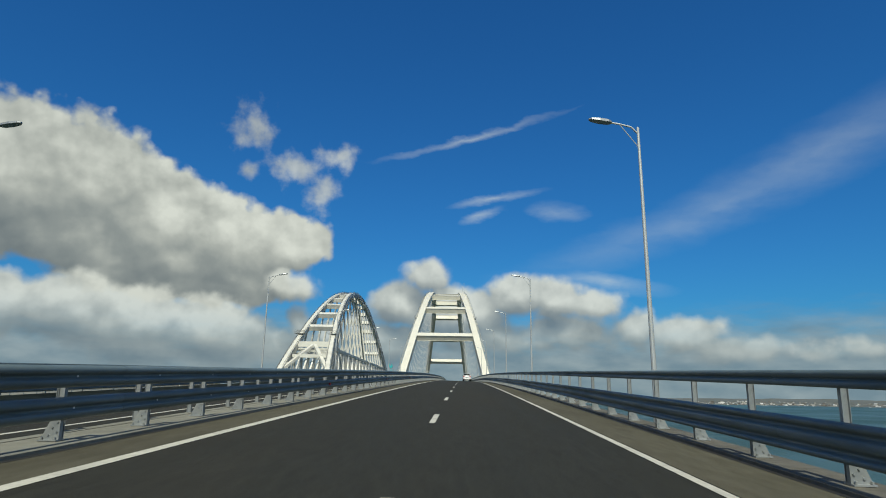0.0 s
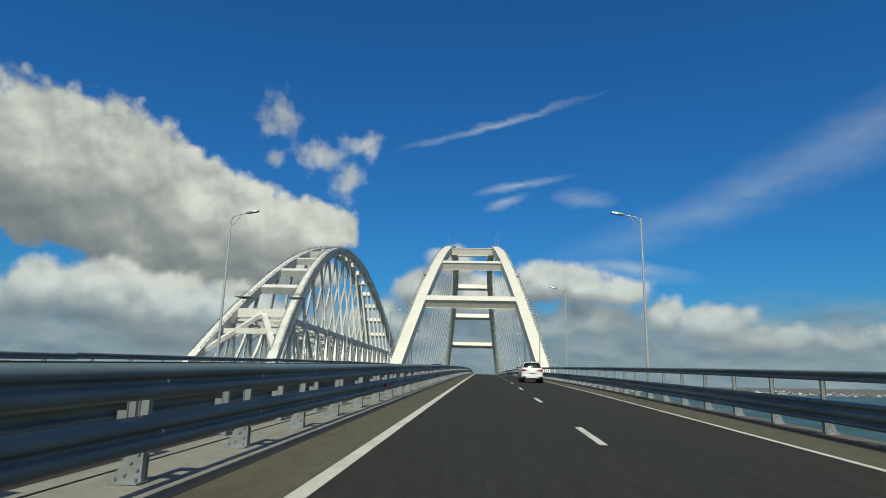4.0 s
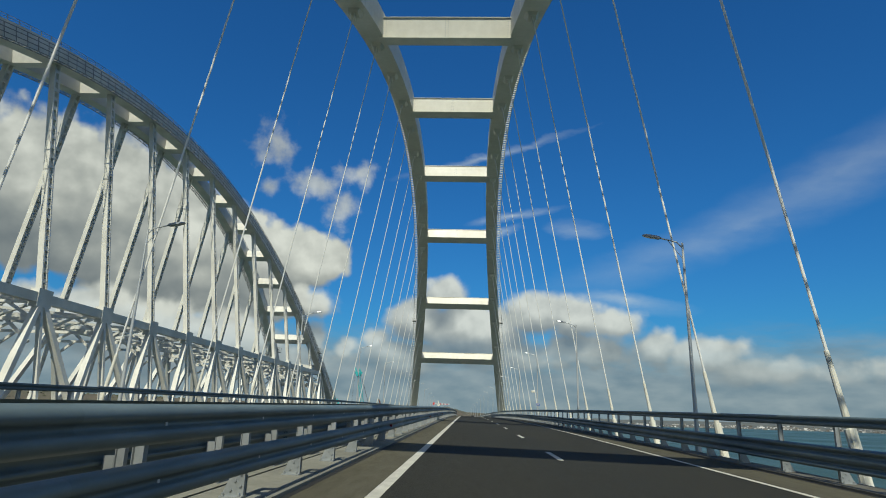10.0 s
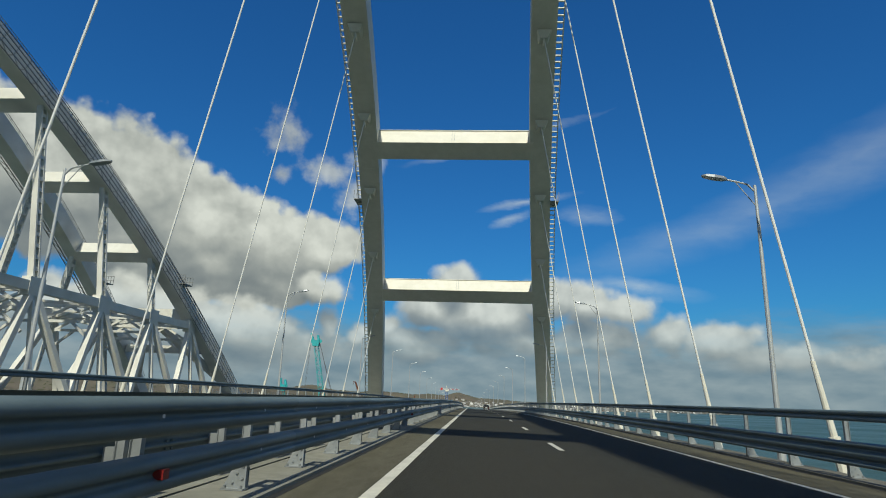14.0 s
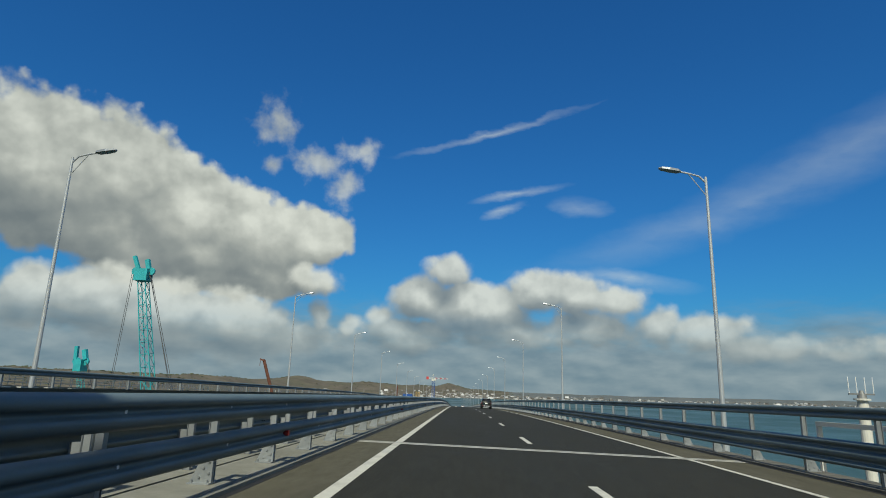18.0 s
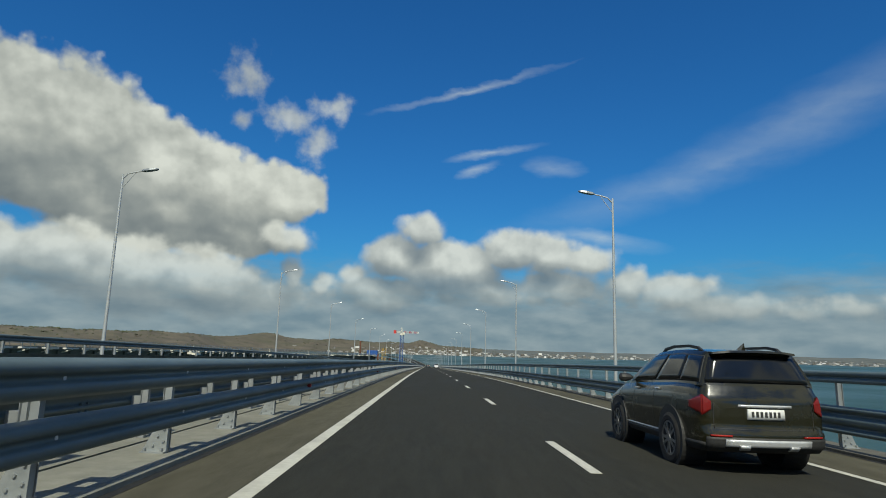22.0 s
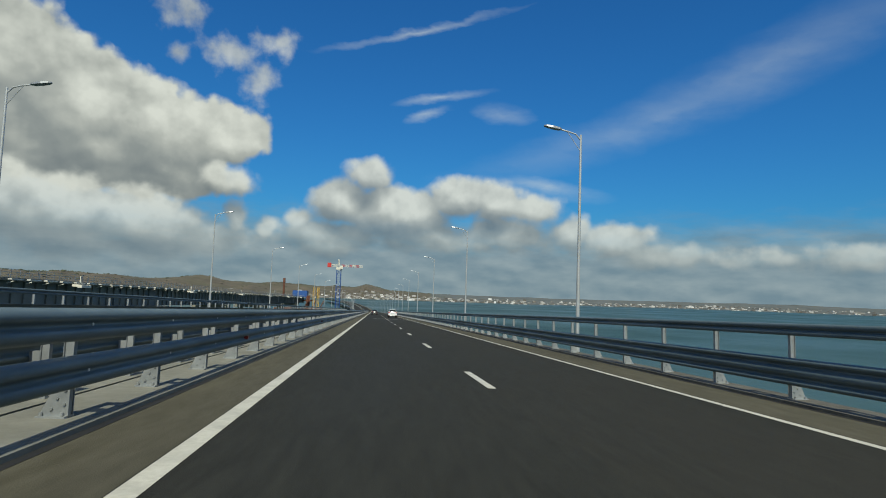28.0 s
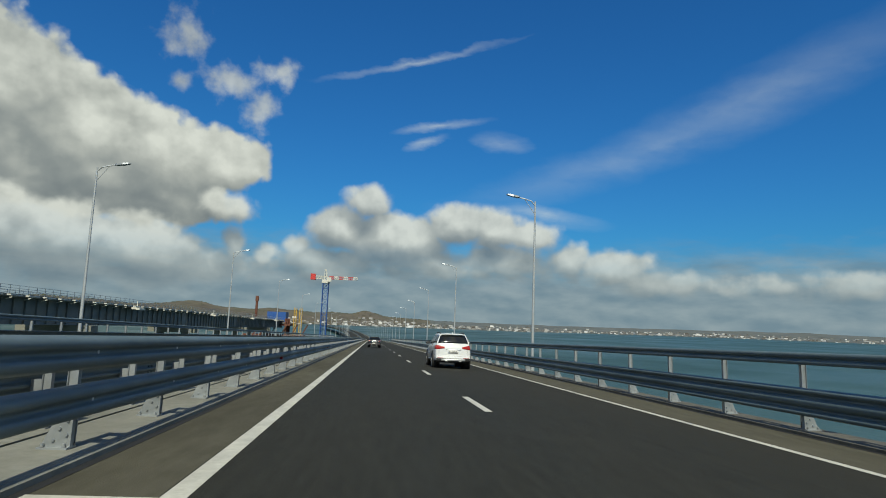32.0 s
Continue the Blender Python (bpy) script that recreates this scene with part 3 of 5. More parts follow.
MEDIAN, EDGE = (0.43, 0.895), (0.47, 1.24)
rail_run(-5.3, 1, True, -38.6, 990, MEDIAN)
rail_run(5.62, -1, True, -39.7, 990, EDGE)
rail_run(2 * MID + 5.12, -1, False, -40, 990, MEDIAN)
rail_run(2 * MID - 5.62, 1, False, -40, 990, EDGE)
for x in (-5.15, 5.5, 2 * MID + 5.15, 2 * MID - 5.5):
    bm = bmesh.new()
    for z in (0.6, 1.3) if x in (5.5, 2 * MID - 5.5) else (0.53, 1.0):
        sweep(bm, [[at(s, x + a, z + b) for a, b in ((-0.04, -0.15), (0.04, -0.15), (0.04, 0.15), (-0.04, 0.15))] for s in stations(1000, FAR, 20)])
    bmesh.ops.recalc_face_normals(bm, faces=bm.faces)
    tagged(obj("guard_rail", bm, blue_steel), "blue-grey steel guard rail far along the bridge", "guard rail", kind="stuff")


# ---- street lamps ----
def street_lamp(H):
    ob = new("street_lamp")
    tagged(ob, "tall galvanised street lamp with one arm over the road", "street lamp", "street lamps along the bridge")
    bm = bmesh.new()
    bar(bm, (0, 0, -0.6), (0, 0, 0.35), 0.26, sides=12)
    bar(bm, (0, 0, 0.35), (0, 0, H), 0.19, sides=12, taper=0.5)
    part("pole", bm, pole_steel, ob)
    bm = bmesh.new()
    box(bm, (-0.28, -0.28, -0.62), (0.28, 0.28, -0.57))
    part("flange", bm, zinc, ob)
    bm = bmesh.new()
    pts = [(0, 0, H - 0.25), (-0.25, 0, H + 0.02), (-0.6, 0, H + 0.12), (-1.0, 0, H + 0.2)]
    for a, b in zip(pts, pts[1:]):
        bar(bm, a, b, 0.07, sides=8)
    bar(bm, (0, 0, H - 0.8), (-0.65, 0, H + 0.1), 0.035, sides=6)
    part("arm", bm, pole_steel, ob)
    bm = bmesh.new()
    rings = []
    for u, w, d in ((0, 0.07, 0.06), (0.12, 0.15, 0.1), (0.45, 0.17, 0.11), (0.75, 0.13, 0.08), (0.85, 0.05, 0.04)):
        x, z = -0.95 - u, H + 0.2 + u * 0.16
        rings.append([(x, -w, z - d * 0.4), (x, w, z - d * 0.4), (x, w * 0.8, z + d * 0.6), (x, -w * 0.8, z + d * 0.6)])
    sweep(bm, rings)
    bmesh.ops.recalc_face_normals(bm, faces=bm.faces)
    part("lamp_head", bm, lamp_grey, ob)
    return ob


POLES = ([-13, 21.7, 58, 91.3, 125, 159.4, 192], [226.1, 254.4, 282.7, 314.3, 342.9, 371.0, 406], [439.6 + 34.42 * k for k in range(0, 34)])
for high, run in zip((10.4, 9.1, 10.1), POLES):
    lamp = street_lamp(high)
    lamp.matrix_basis = site(run[0], 7.2, 0, False)
    for s in run[1:]:
        copy_thing(lamp, site(s, 7.2, 0, False))
    for s in run:
        copy_thing(lamp, site(s + 0.3, 2 * MID - 7.2, 0, False, 180))

# ---- road arch ----
ARCH_S, ARCH_R, ARCH_H = 319.1, 109.0, 45.0
ARCH = site(ARCH_S, 0, 0, False)
ARCH = Matrix.Translation((0, 0, 6.3 - ARCH.translation.z)) @ ARCH @ Matrix.Translation((MID, 0, 0))


def rise(y, h=ARCH_H, r=ARCH_R):
    return h * (1 - (y / r) ** 2)


def rib_points(n, y0, y1, half, lean, h=ARCH_H, r=ARCH_R):
    out = []
    for i in range(n + 1):
        y = y0 + (y1 - y0) * i / n
        z = rise(y, h, r)
        out.append(Vector((half - lean * z, y, z)))
    return out


def rib_mesh(bm, pts, width, depth, side, up=0.0):
    """A box girder along the points; up: how far its middle lies above them."""
    rings = []
    for i, p in enumerate(pts):
        t = (pts[min(i + 1, len(pts) - 1)] - pts[max(i - 1, 0)]).normalized()
        n = Vector((1, 0, 0)) - t * t.x
        n.normalize()
        k = n.cross(t)
        rings.append([(Vector((q.x * side, q.y, q.z))) for q in (p + n * a * width / 2 + k * (b * depth / 2 + up) for a, b in ((-1, -1), (1, -1), (1, 1), (-1, 1)))])
    sweep(bm, rings)
    bmesh.ops.recalc_face_normals(bm, faces=bm.faces)



HALF_FOOT, LEAN = 14.5, 0.17
FOOT = 14.3             # where the hangers meet the deck
arch = new("road_arch")
arch.matrix_basis = ARCH
tagged(arch, "white steel arch over the road with ladder-like cross beams", "arch bridge")


def tilted(y, z, up=0.0, h=ARCH_H, r=ARCH_R):
    """A frame at a point of the arch, its y along the rib."""
    return Matrix.Translation((0, y, z)) @ Matrix.Rotation(math.atan(-2 * h * y / r ** 2), 4, "X") @ Matrix.Translation((0, 0, up))


def rib_rail(bm, pts, side, off, up, high, posts):
    """A handrail along a rib: two rails on posts."""
    prev = None
    for i, p in enumerate(pts):
        t = (pts[min(i + 1, len(pts) - 1)] - pts[max(i - 1, 0)]).normalized()
        k = Vector((1, 0, 0)).cross(t)
        a = p + k * up + Vector((off, 0, 0))
        q = [Vector((v.x * side, v.y, v.z)) for v in (a, a + k * high * 0.5, a + k * high)]
        if i % posts == 0:
            bar(bm, q[0], q[2], 0.06)
        if prev:
            bar(bm, prev[1], q[1], 0.04)
            bar(bm, prev[2], q[2], 0.05)
        prev = q


for side in (-1, 1):
    pts = rib_points(56, -126, 126, HALF_FOOT, LEAN)
    bm = bmesh.new()
    rib_mesh(bm, pts, 2.3, 2.5, side, 0.35)
    rib = part("rib", bm, white_steel, arch, "white box-section steel arch rib")
    # butt-weld straps that divide the rib into its lifted lengths
    for k in range(3, 54, 5):
        bm = bmesh.new()
        rib_mesh(bm, [pts[k].lerp(pts[k + 1], u) for u in (0.0, 0.035)], 2.33, 2.53, side, 0.35)
        part("weld_strap", bm, white_steel, rib)
    fine = rib_points(168, -112, 112, HALF_FOOT, LEAN)
    bm = bmesh.new()
    rib_rail(bm, fine, side, 1.95, 1.0, 0.65, 2)
    part("handrail", bm, pole_steel, rib, "thin grey handrail along the outer face of the rib")
    bm = bmesh.new()
    for a, b in zip(fine, fine[1:]):
        t = (b - a).normalized()
        k = Vector((1, 0, 0)).cross(t)
        for off in (1.3, 1.95):
            p, q = a + k * 1.0 + Vector((off, 0, 0)), b + k * 1.0 + Vector((off, 0, 0))
            bar(bm, (p.x * side, p.y, p.z), (q.x * side, q.y, q.z), 0.06)
        for u in (0.0, 0.5):
            p, q = a.lerp(b, u) + k * 1.0 + Vector((1.3, 0, 0)), a.lerp(b, u) + k * 1.0 + Vector((1.95, 0, 0))
            bar(bm, (p.x * side, p.y, p.z), (q.x * side, q.y, q.z), 0.2, 0.1)
    part("ladder", bm, white_steel, rib, "pale service ladder along the outer face")
    for y in (-74, 74):
        bm = bmesh.new()
        z = rise(y)
        x = (HALF_FOOT - LEAN * z + 1.6) * side
        box(bm, (x - 0.6, y - 1.2, z + 0.9), (x + 0.6, y + 1.2, z + 1.0))
        for dx in (-0.6, 0.6):
            for dy in (-1.2, 0, 1.2):
                bar(bm, (x + dx, y + dy, z + 1.0), (x + dx, y + dy, z + 2.1), 0.05)
        part("service_platform", bm, dark_steel, rib)
for y in (-87.5, -62.5, -37, -12, 13, 38, 65, 87.5):
    z = rise(y) + (0.5 if abs(y) > 80 else 0)
    w = HALF_FOOT - LEAN * z - 0.8
    bm = bmesh.new()
    box(bm, (-w, -1.1, -1.05), (w, 1.1, 1.05), tilted(y, z))
    beam = part("cross_beam", bm, white_steel, arch, "white box-section cross beam")
    bm = bmesh.new()
    for zz in (-1.08, 1.02):
        box(bm, (-w, -1.22, zz), (w, 1.22, zz + 0.06), tilted(y, z))
    part("flange", bm, white_steel, beam)
    bm = bmesh.new()
    for x in (-w + 0.45, 0.0, w - 0.45):
        for dx in (-0.14, 0.14):
            for j in range(9):
                for yy in (-1.1, 1.1):
                    box(bm, (x + dx - 0.035, yy - 0.02, -0.9 + j * 0.22), (x + dx + 0.035, yy + 0.02, -0.83 + j * 0.22), tilted(y, z))
    tagged(part("splice_bolts", bm, zinc, beam), "rows of bolts at a splice", kind="stuff")
for side in (-1, 1):
    for k in range(-10, 10):
        y = 9.6 * (k + 0.5) - 1.35 + 0.35 * side
        z = rise(y)
        if z < 6:
            continue
        bm = bmesh.new()
        bar(bm, (FOOT * side, y, -1.0), ((HALF_FOOT - LEAN * z) * side, y, z - 0.95), 0.1, sides=8)
        h = part("hanger", bm, cable_white, arch, "white sheathed steel hanger cable")
        bm = bmesh.new()
        top = Vector(((HALF_FOOT - LEAN * z) * side, y, z - 1.2))
        foot = Vector((FOOT * side, y, -1.0))
        up = (top - foot).normalized()
        bar(bm, foot, foot + up * 4.2, 0.27, sides=10, taper=0.55)
        bar(bm, foot, foot + up * 1.9, 0.36, sides=10, taper=0.92)
        part("socket", bm, white_steel, h)
        bm = bmesh.new()
        bar(bm, ((HALF_FOOT - LEAN * z) * side, y, z - 1.9), ((HALF_FOOT - LEAN * z) * side, y, z - 0.9), 0.1, 0.8)
        bar(bm, ((HALF_FOOT - LEAN * z) * side, y, z - 1.45), ((HALF_FOOT - LEAN * z) * side, y, z - 0.86), 0.75, 1.0, taper=1.8)
        part("eye_plate", bm, white_steel, h)
for x, y, h in ((1, -38, 6.0), (1, -27, 3.5), (-1, -30, 4.0)):
    z = rise(y)
    bm = bmesh.new()
    bar(bm, (x * (HALF_FOOT - LEAN * z + 0.6), y, z + 1.2), (x * (HALF_FOOT - LEAN * z + 0.6), y, z + 1.6 + h), 0.12, sides=8, taper=0.5)
    part("mast", bm, pole_steel, arch, "thin mast on the rib")
# edge girders in the plane of the hangers carry the deck
for side in (-1, 1):
    bm = bmesh.new()
    box(bm, (HALF_FOOT * side - 0.9, -106, -3.2), (HALF_FOOT * side + 0.9, 106, -0.9))
    part("edge_girder", bm, white_steel, arch)
bm = bmesh.new()
for k in range(-11, 12):
    box(bm, (-HALF_FOOT, 9.54 * k - 0.4, -4.4), (HALF_FOOT, 9.54 * k + 0.4, -3.3))
part("floor_beams", bm, white_steel, arch)

# ---- piers under the bridge ----
def pier(s, x, w, top):
    ob = new("pier")
    p = at(s, x, 0)
    ob.matrix_basis = pose(p.x, p.y, SEA, 0, 0, heading(s))
    tagged(ob, "grey concrete bridge pier standing in the sea", "bridge pier", "bridge piers")
    bm = bmesh.new()
    box(bm, (-w, -2.0, -2), (w, 2.0, 3))
    part("pile_cap", bm, concrete, ob)
    for side in (-1, 1):
        bm = bmesh.new()
        bar(bm, (side * w * 0.55, 0, 3), (side * w * 0.55, 0, top - SEA - 1.6), 2.2, sides=12)
        part("column", bm, concrete, ob)
    bm = bmesh.new()
    box(bm, (-w, -1.3, top - SEA - 1.6), (w, 1.3, top - SEA))
    part("crosshead", bm, concrete, ob)


for s in (206, 434):
    pier(s, MID, 19.0, at(s, 0, 0).z - 3.4)
for s in (-40, 20, 85, 150, 500, 566, 632, 698, 764, 830, 896, 962, 1028, 1094, 1160, 1226, 1292, 1358):
    pier(s, MID, 11.5, at(s, 0, 0).z - 3.4)

# ---- navigation lights and white service frames beside the arch feet ----
def navigation_light(s):
    ob = new("navigation_light")
    ob.matrix_basis = site(s, 11.1, 0, False)
    tagged(ob, "white post with a dark beacon and thin aerials", "navigation light", "navigation lights at the arch feet")
    low = at(s, 0, 0).z - 3.4 - at(s, 11.1, 0).z
    bm = bmesh.new()
    bar(bm, (0, 0, low), (0, 0, 1.86), 0.36, sides=16, taper=0.92)
    bar(bm, (0, 0, 1.84), (0, 0, 1.9), 0.5, sides=16)
    part("post", bm, white_steel, ob)
    bm = bmesh.new()
    bar(bm, (0, 0, 1.9), (0, 0, 2.04), 0.3, sides=12, taper=0.8)
    bar(bm, (0, 0, 2.04), (0, 0, 2.16), 0.2, sides=12, taper=0.5)
    bar(bm, (-0.42, 0, 2.04), (0.42, 0, 2.04), 0.05)
    part("beacon", bm, dark_steel, ob, "dark grey beacon housing")
    for x in (-0.4, -0.14, 0.14, 0.4):
        bm = bmesh.new()
        bar(bm, (x, 0, 2.04), (x, 0, 2.6), 0.03, sides=6)
        part("aerial", bm, cable_white, ob, "thin white aerial")


navigation_light(204.2)
navigation_light(438.0)


def service_frame(s):
    ob = new("service_frame")
    ob.matrix_basis = site(s, 7.0, 0)
    tagged(ob, "white painted tubular guard frame on the deck edge by the arch", "railing", "white guard frames at the arch feet")
    for y in (-1.4, 1.4):
        bm = bmesh.new()
        bar(bm, (0, y, -0.7), (0, y, 1.12), 0.1)
        part("post", bm, white_steel, ob)
    bm = bmesh.new()
    bar(bm, (0, -1.45, 1.08), (0, 1.45, 1.08), 0.11, 0.11)
    part("top_rail", bm, white_steel, ob)
    bm = bmesh.new()
    box(bm, (-0.85, -1.6, -0.56), (0.15, 1.6, -0.48))
    box(bm, (-0.8, -1.6, -0.48), (-0.74, 1.6, 0.05))
    part("toe_board", bm, white_steel, ob)


for s in (196.6, 200.4, 432.0):
    service_frame(s)

# ---- rail arch ----
RAIL_X = -55.5
RARCH = ARCH @ Matrix.Translation((RAIL_X - MID, 4.0, 0))
rail_arch = new("rail_arch")
rail_arch.matrix_basis = RARCH
tagged(rail_arch, "white steel railway arch with latticed hangers and a deep truss deck", "arch bridge")
R_HALF, R_LEAN, CHORD, LOW = 8.8, 0.15, 11.4, 0.3


def plane(z, side):
    return (R_HALF - R_LEAN * z) * side


def laced(bm, a, b, w, d, lace=1.2):
    """A built-up member: two flanges joined by batten plates."""
    a, b = Vector(a), Vector(b)
    t = (b - a).normalized()
    n = Vector((0, 1, 0)) - t * t.y
    n.normalize()
    for k in (-1, 1):
        bar(bm, a + n * k * w * 0.38, b + n * k * w * 0.38, w * 0.24, d, up=(1, 0, 0))
    m = int((b - a).length / lace)
    for i in range(m):
        p = a.lerp(b, (i + 0.5) / m)
        bar(bm, p - t * lace * 0.17, p + t * lace * 0.17, w * 0.6, d * 0.9, up=(1, 0, 0))


for side in (-1, 1):
    bm = bmesh.new()
    pts = rib_points(52, -118, 118, R_HALF, R_LEAN)
    rib_mesh(bm, pts, 1.8, 2.2, side, 0.25)
    rib = part("rib", bm, rail_steel, rail_arch, "white box-section steel arch rib")
    fine = rib_points(128, -106, 106, R_HALF, R_LEAN)
    bm = bmesh.new()
    rib_rail(bm, fine, side, 0.8, 1.35, 0.55, 1)
    part("handrail", bm, dark_steel, rib, "grey walkway railing on top of the rib")
    bm = bmesh.new()
    rib_rail(bm, fine, side, -0.8, 1.35, 0.55, 1)
    part("handrail", bm, dark_steel, rib, "grey walkway railing on top of the rib")
    bm = bmesh.new()
    for a, b in zip(fine, fine[1:]):
        t = (b - a).normalized()
        k = Vector((1, 0, 0)).cross(t)
        for off, up in ((1.1, -0.9), (1.7, -0.9), (1.7, -0.35), (1.7, 0.2), (1.7, 0.65)):
            p, q = a + k * up + Vector((off, 0, 0)), b + k * up + Vector((off, 0, 0))
            bar(bm, (p.x * side, p.y, p.z), (q.x * side, q.y, q.z), 0.08)
        p, q = a + k * -0.9 + Vector((1.0, 0, 0)), a + k * -0.9 + Vector((1.7, 0, 0))
        bar(bm, (p.x * side, p.y, p.z), (q.x * side, q.y, q.z), 0.07)
        r = q + k * 1.55
        bar(bm, (q.x * side, q.y, q.z), (r.x * side, r.y, r.z), 0.06)
        m2 = b + k * -0.9 + Vector((1.0, 0, 0))
        bar(bm, (q.x * side, q.y, q.z), (m2.x * side, m2.y, m2.z), 0.05)
    part("walkway", bm, dark_steel, rib, "grey stepped walkway along the outer face")
    for name, z, w in (("upper_chord", CHORD, 1.0), ("lower_chord", LOW, 1.1)):
        bm = bmesh.new()
        e = ARCH_R * math.sqrt(1 - z / ARCH_H)
        bar(bm, (plane(z, side), -e, z), (plane(z, side), e, z), 0.9, w)
        part(name, bm, rail_steel, rail_arch)
    for k in range(-9, 10):
        y = 11.5 * k
        z = rise(y)
        if z < CHORD:
            continue
        xu = plane(CHORD, side)
        if z > CHORD + 2.5:
            bm = bmesh.new()
            laced(bm, (xu, y, CHORD), (plane(z, side), y, z), 0.95, 0.65)
            part("hanger", bm, rail_steel, rail_arch, "white latticed hanger")
        for dy in (-5.75, 5.75):
            if abs(y + dy) < ARCH_R - 3:
                bm = bmesh.new()
                bar(bm, (xu, y, CHORD), (plane(LOW, side), y + dy, LOW), 0.62, 0.7, up=(1, 0, 0))
                part("diagonal", bm, rail_steel, rail_arch)
        bm = bmesh.new()
        bar(bm, (plane(LOW, side), y, LOW), (xu, y, CHORD), 0.4, 0.45, up=(1, 0, 0))
        part("vertical", bm, rail_steel, rail_arch)
        bm = bmesh.new()
        box(bm, (xu - 0.5, y - 1.1, CHORD - 0.95), (xu + 0.5, y + 1.1, CHORD + 0.95))
        part("gusset", bm, rail_steel, rail_arch)
for k in range(-8, 9):
    y = 11.5 * k
    z = rise(y)
    w = R_HALF - R_LEAN * z - 0.7
    if abs(k) < 8:
        bm = bmesh.new()
        box(bm, (-w, -1.0, -0.85), (w, 1.0, 1.0), tilted(y, z))
        part("cross_beam", bm, rail_steel, rail_arch)
    # sway frame and lateral bracing of the truss
    wu, wl = R_HALF - R_LEAN * CHORD - 0.4, R_HALF - 0.4
    bm = bmesh.new()
    bar(bm, (-wu, y, CHORD - 0.2), (wu, y, CHORD - 0.2), 0.5, 0.55)
    bar(bm, (-wu, y, CHORD - 2.2), (wu, y, CHORD - 2.2), 0.3, 0.35)
    for a, b in (((-wu, CHORD - 2.2), (-wu * 0.5, CHORD - 0.3)), ((-wu * 0.5, CHORD - 0.3), (0, CHORD - 2.2)), ((0, CHORD - 2.2), (wu * 0.5, CHORD - 0.3)), ((wu * 0.5, CHORD - 0.3), (wu, CHORD - 2.2)), ((-wu, CHORD - 4.6), (-wu * 0.55, CHORD - 2.2)), ((wu, CHORD - 4.6), (wu * 0.55, CHORD - 2.2))):
        bar(bm, (a[0], y, a[1]), (b[0], y, b[1]), 0.25, 0.3)
    part("sway_frame", bm, rail_steel, rail_arch)
    bm = bmesh.new()
    for a, b in (((-wu, y), (wu, y + 11.5)), ((wu, y), (-wu, y + 11.5))):
        if k < 8:
            bar(bm, (a[0], a[1], CHORD - 0.3), (b[0], b[1], CHORD - 0.3), 0.35, 0.3)
    if k < 8:
        part("lateral_brace", bm, rail_steel, rail_arch)
bm = bmesh.new()
box(bm, (-R_HALF, -108, LOW - 1.2), (R_HALF, 108, LOW - 0.5))
part("track_deck", bm, dark_steel, rail_arch, "grey railway deck")
# portal bracing between the legs, with service platforms above
for end in (-1, 1):
    ya, za = end * 92, rise(92)
    yb, zb = end * 105, rise(105)
    bm = bmesh.new()
    wa, wb = plane(za, 1) - 0.5, plane(zb, 1) - 0.5
    for (x0, p, x1, q, w) in ((-wa, (ya, za), wa, (ya, za), 2.1), (-wa, ((ya + yb) / 2, (za + zb) / 2), wa, ((ya + yb) / 2, (za + zb) / 2), 1.2), (0, (ya, za), -wb, (yb, zb), 0.9), (0, (ya, za), wb, (yb, zb), 0.9)):
        bar(bm, (x0, *p), (x1, *q), 1.3, w)
    part("portal_frame", bm, rail_steel, rail_arch, "white box-section portal bracing")
    for side in (-1, 1):
        bm = bmesh.new()
        y0, z0, x0 = end * 88, rise(88) + 1.6, plane(rise(88), side)
        box(bm, (x0 - 2.2, y0 - 1.2, z0), (x0 + 1.6, y0 + 1.2, z0 + 0.12))
        for i in range(9):
            for dy in (-1.2, 1.2):
                bar(bm, (x0 - 2.2 + i * 0.475, y0 + dy, z0), (x0 - 2.2 + i * 0.475, y0 + dy, z0 + 1.4), 0.06)
        for h in (0.7, 1.4):
            for dy in (-1.2, 1.2):
                bar(bm, (x0 - 2.2, y0 + dy, z0 + h), (x0 + 1.6, y0 + dy, z0 + h), 0.06)
        part("service_platform", bm, dark_steel, rail_arch)
for s in (210, 438):
    pier(s, RAIL_X, 9.0, 4.5)


# ---- railway viaduct beyond the arch ----
def rail_z(s):
    if s < 300:
        return 4.6 - 0.03 * (210 - s)
    return 7.3 - 0.0165 * (s - 436)


def rail_at(s, x, h):
    p = at(s, RAIL_X + x, 0)
    return Vector((p.x, p.y, rail_z(s) + h))


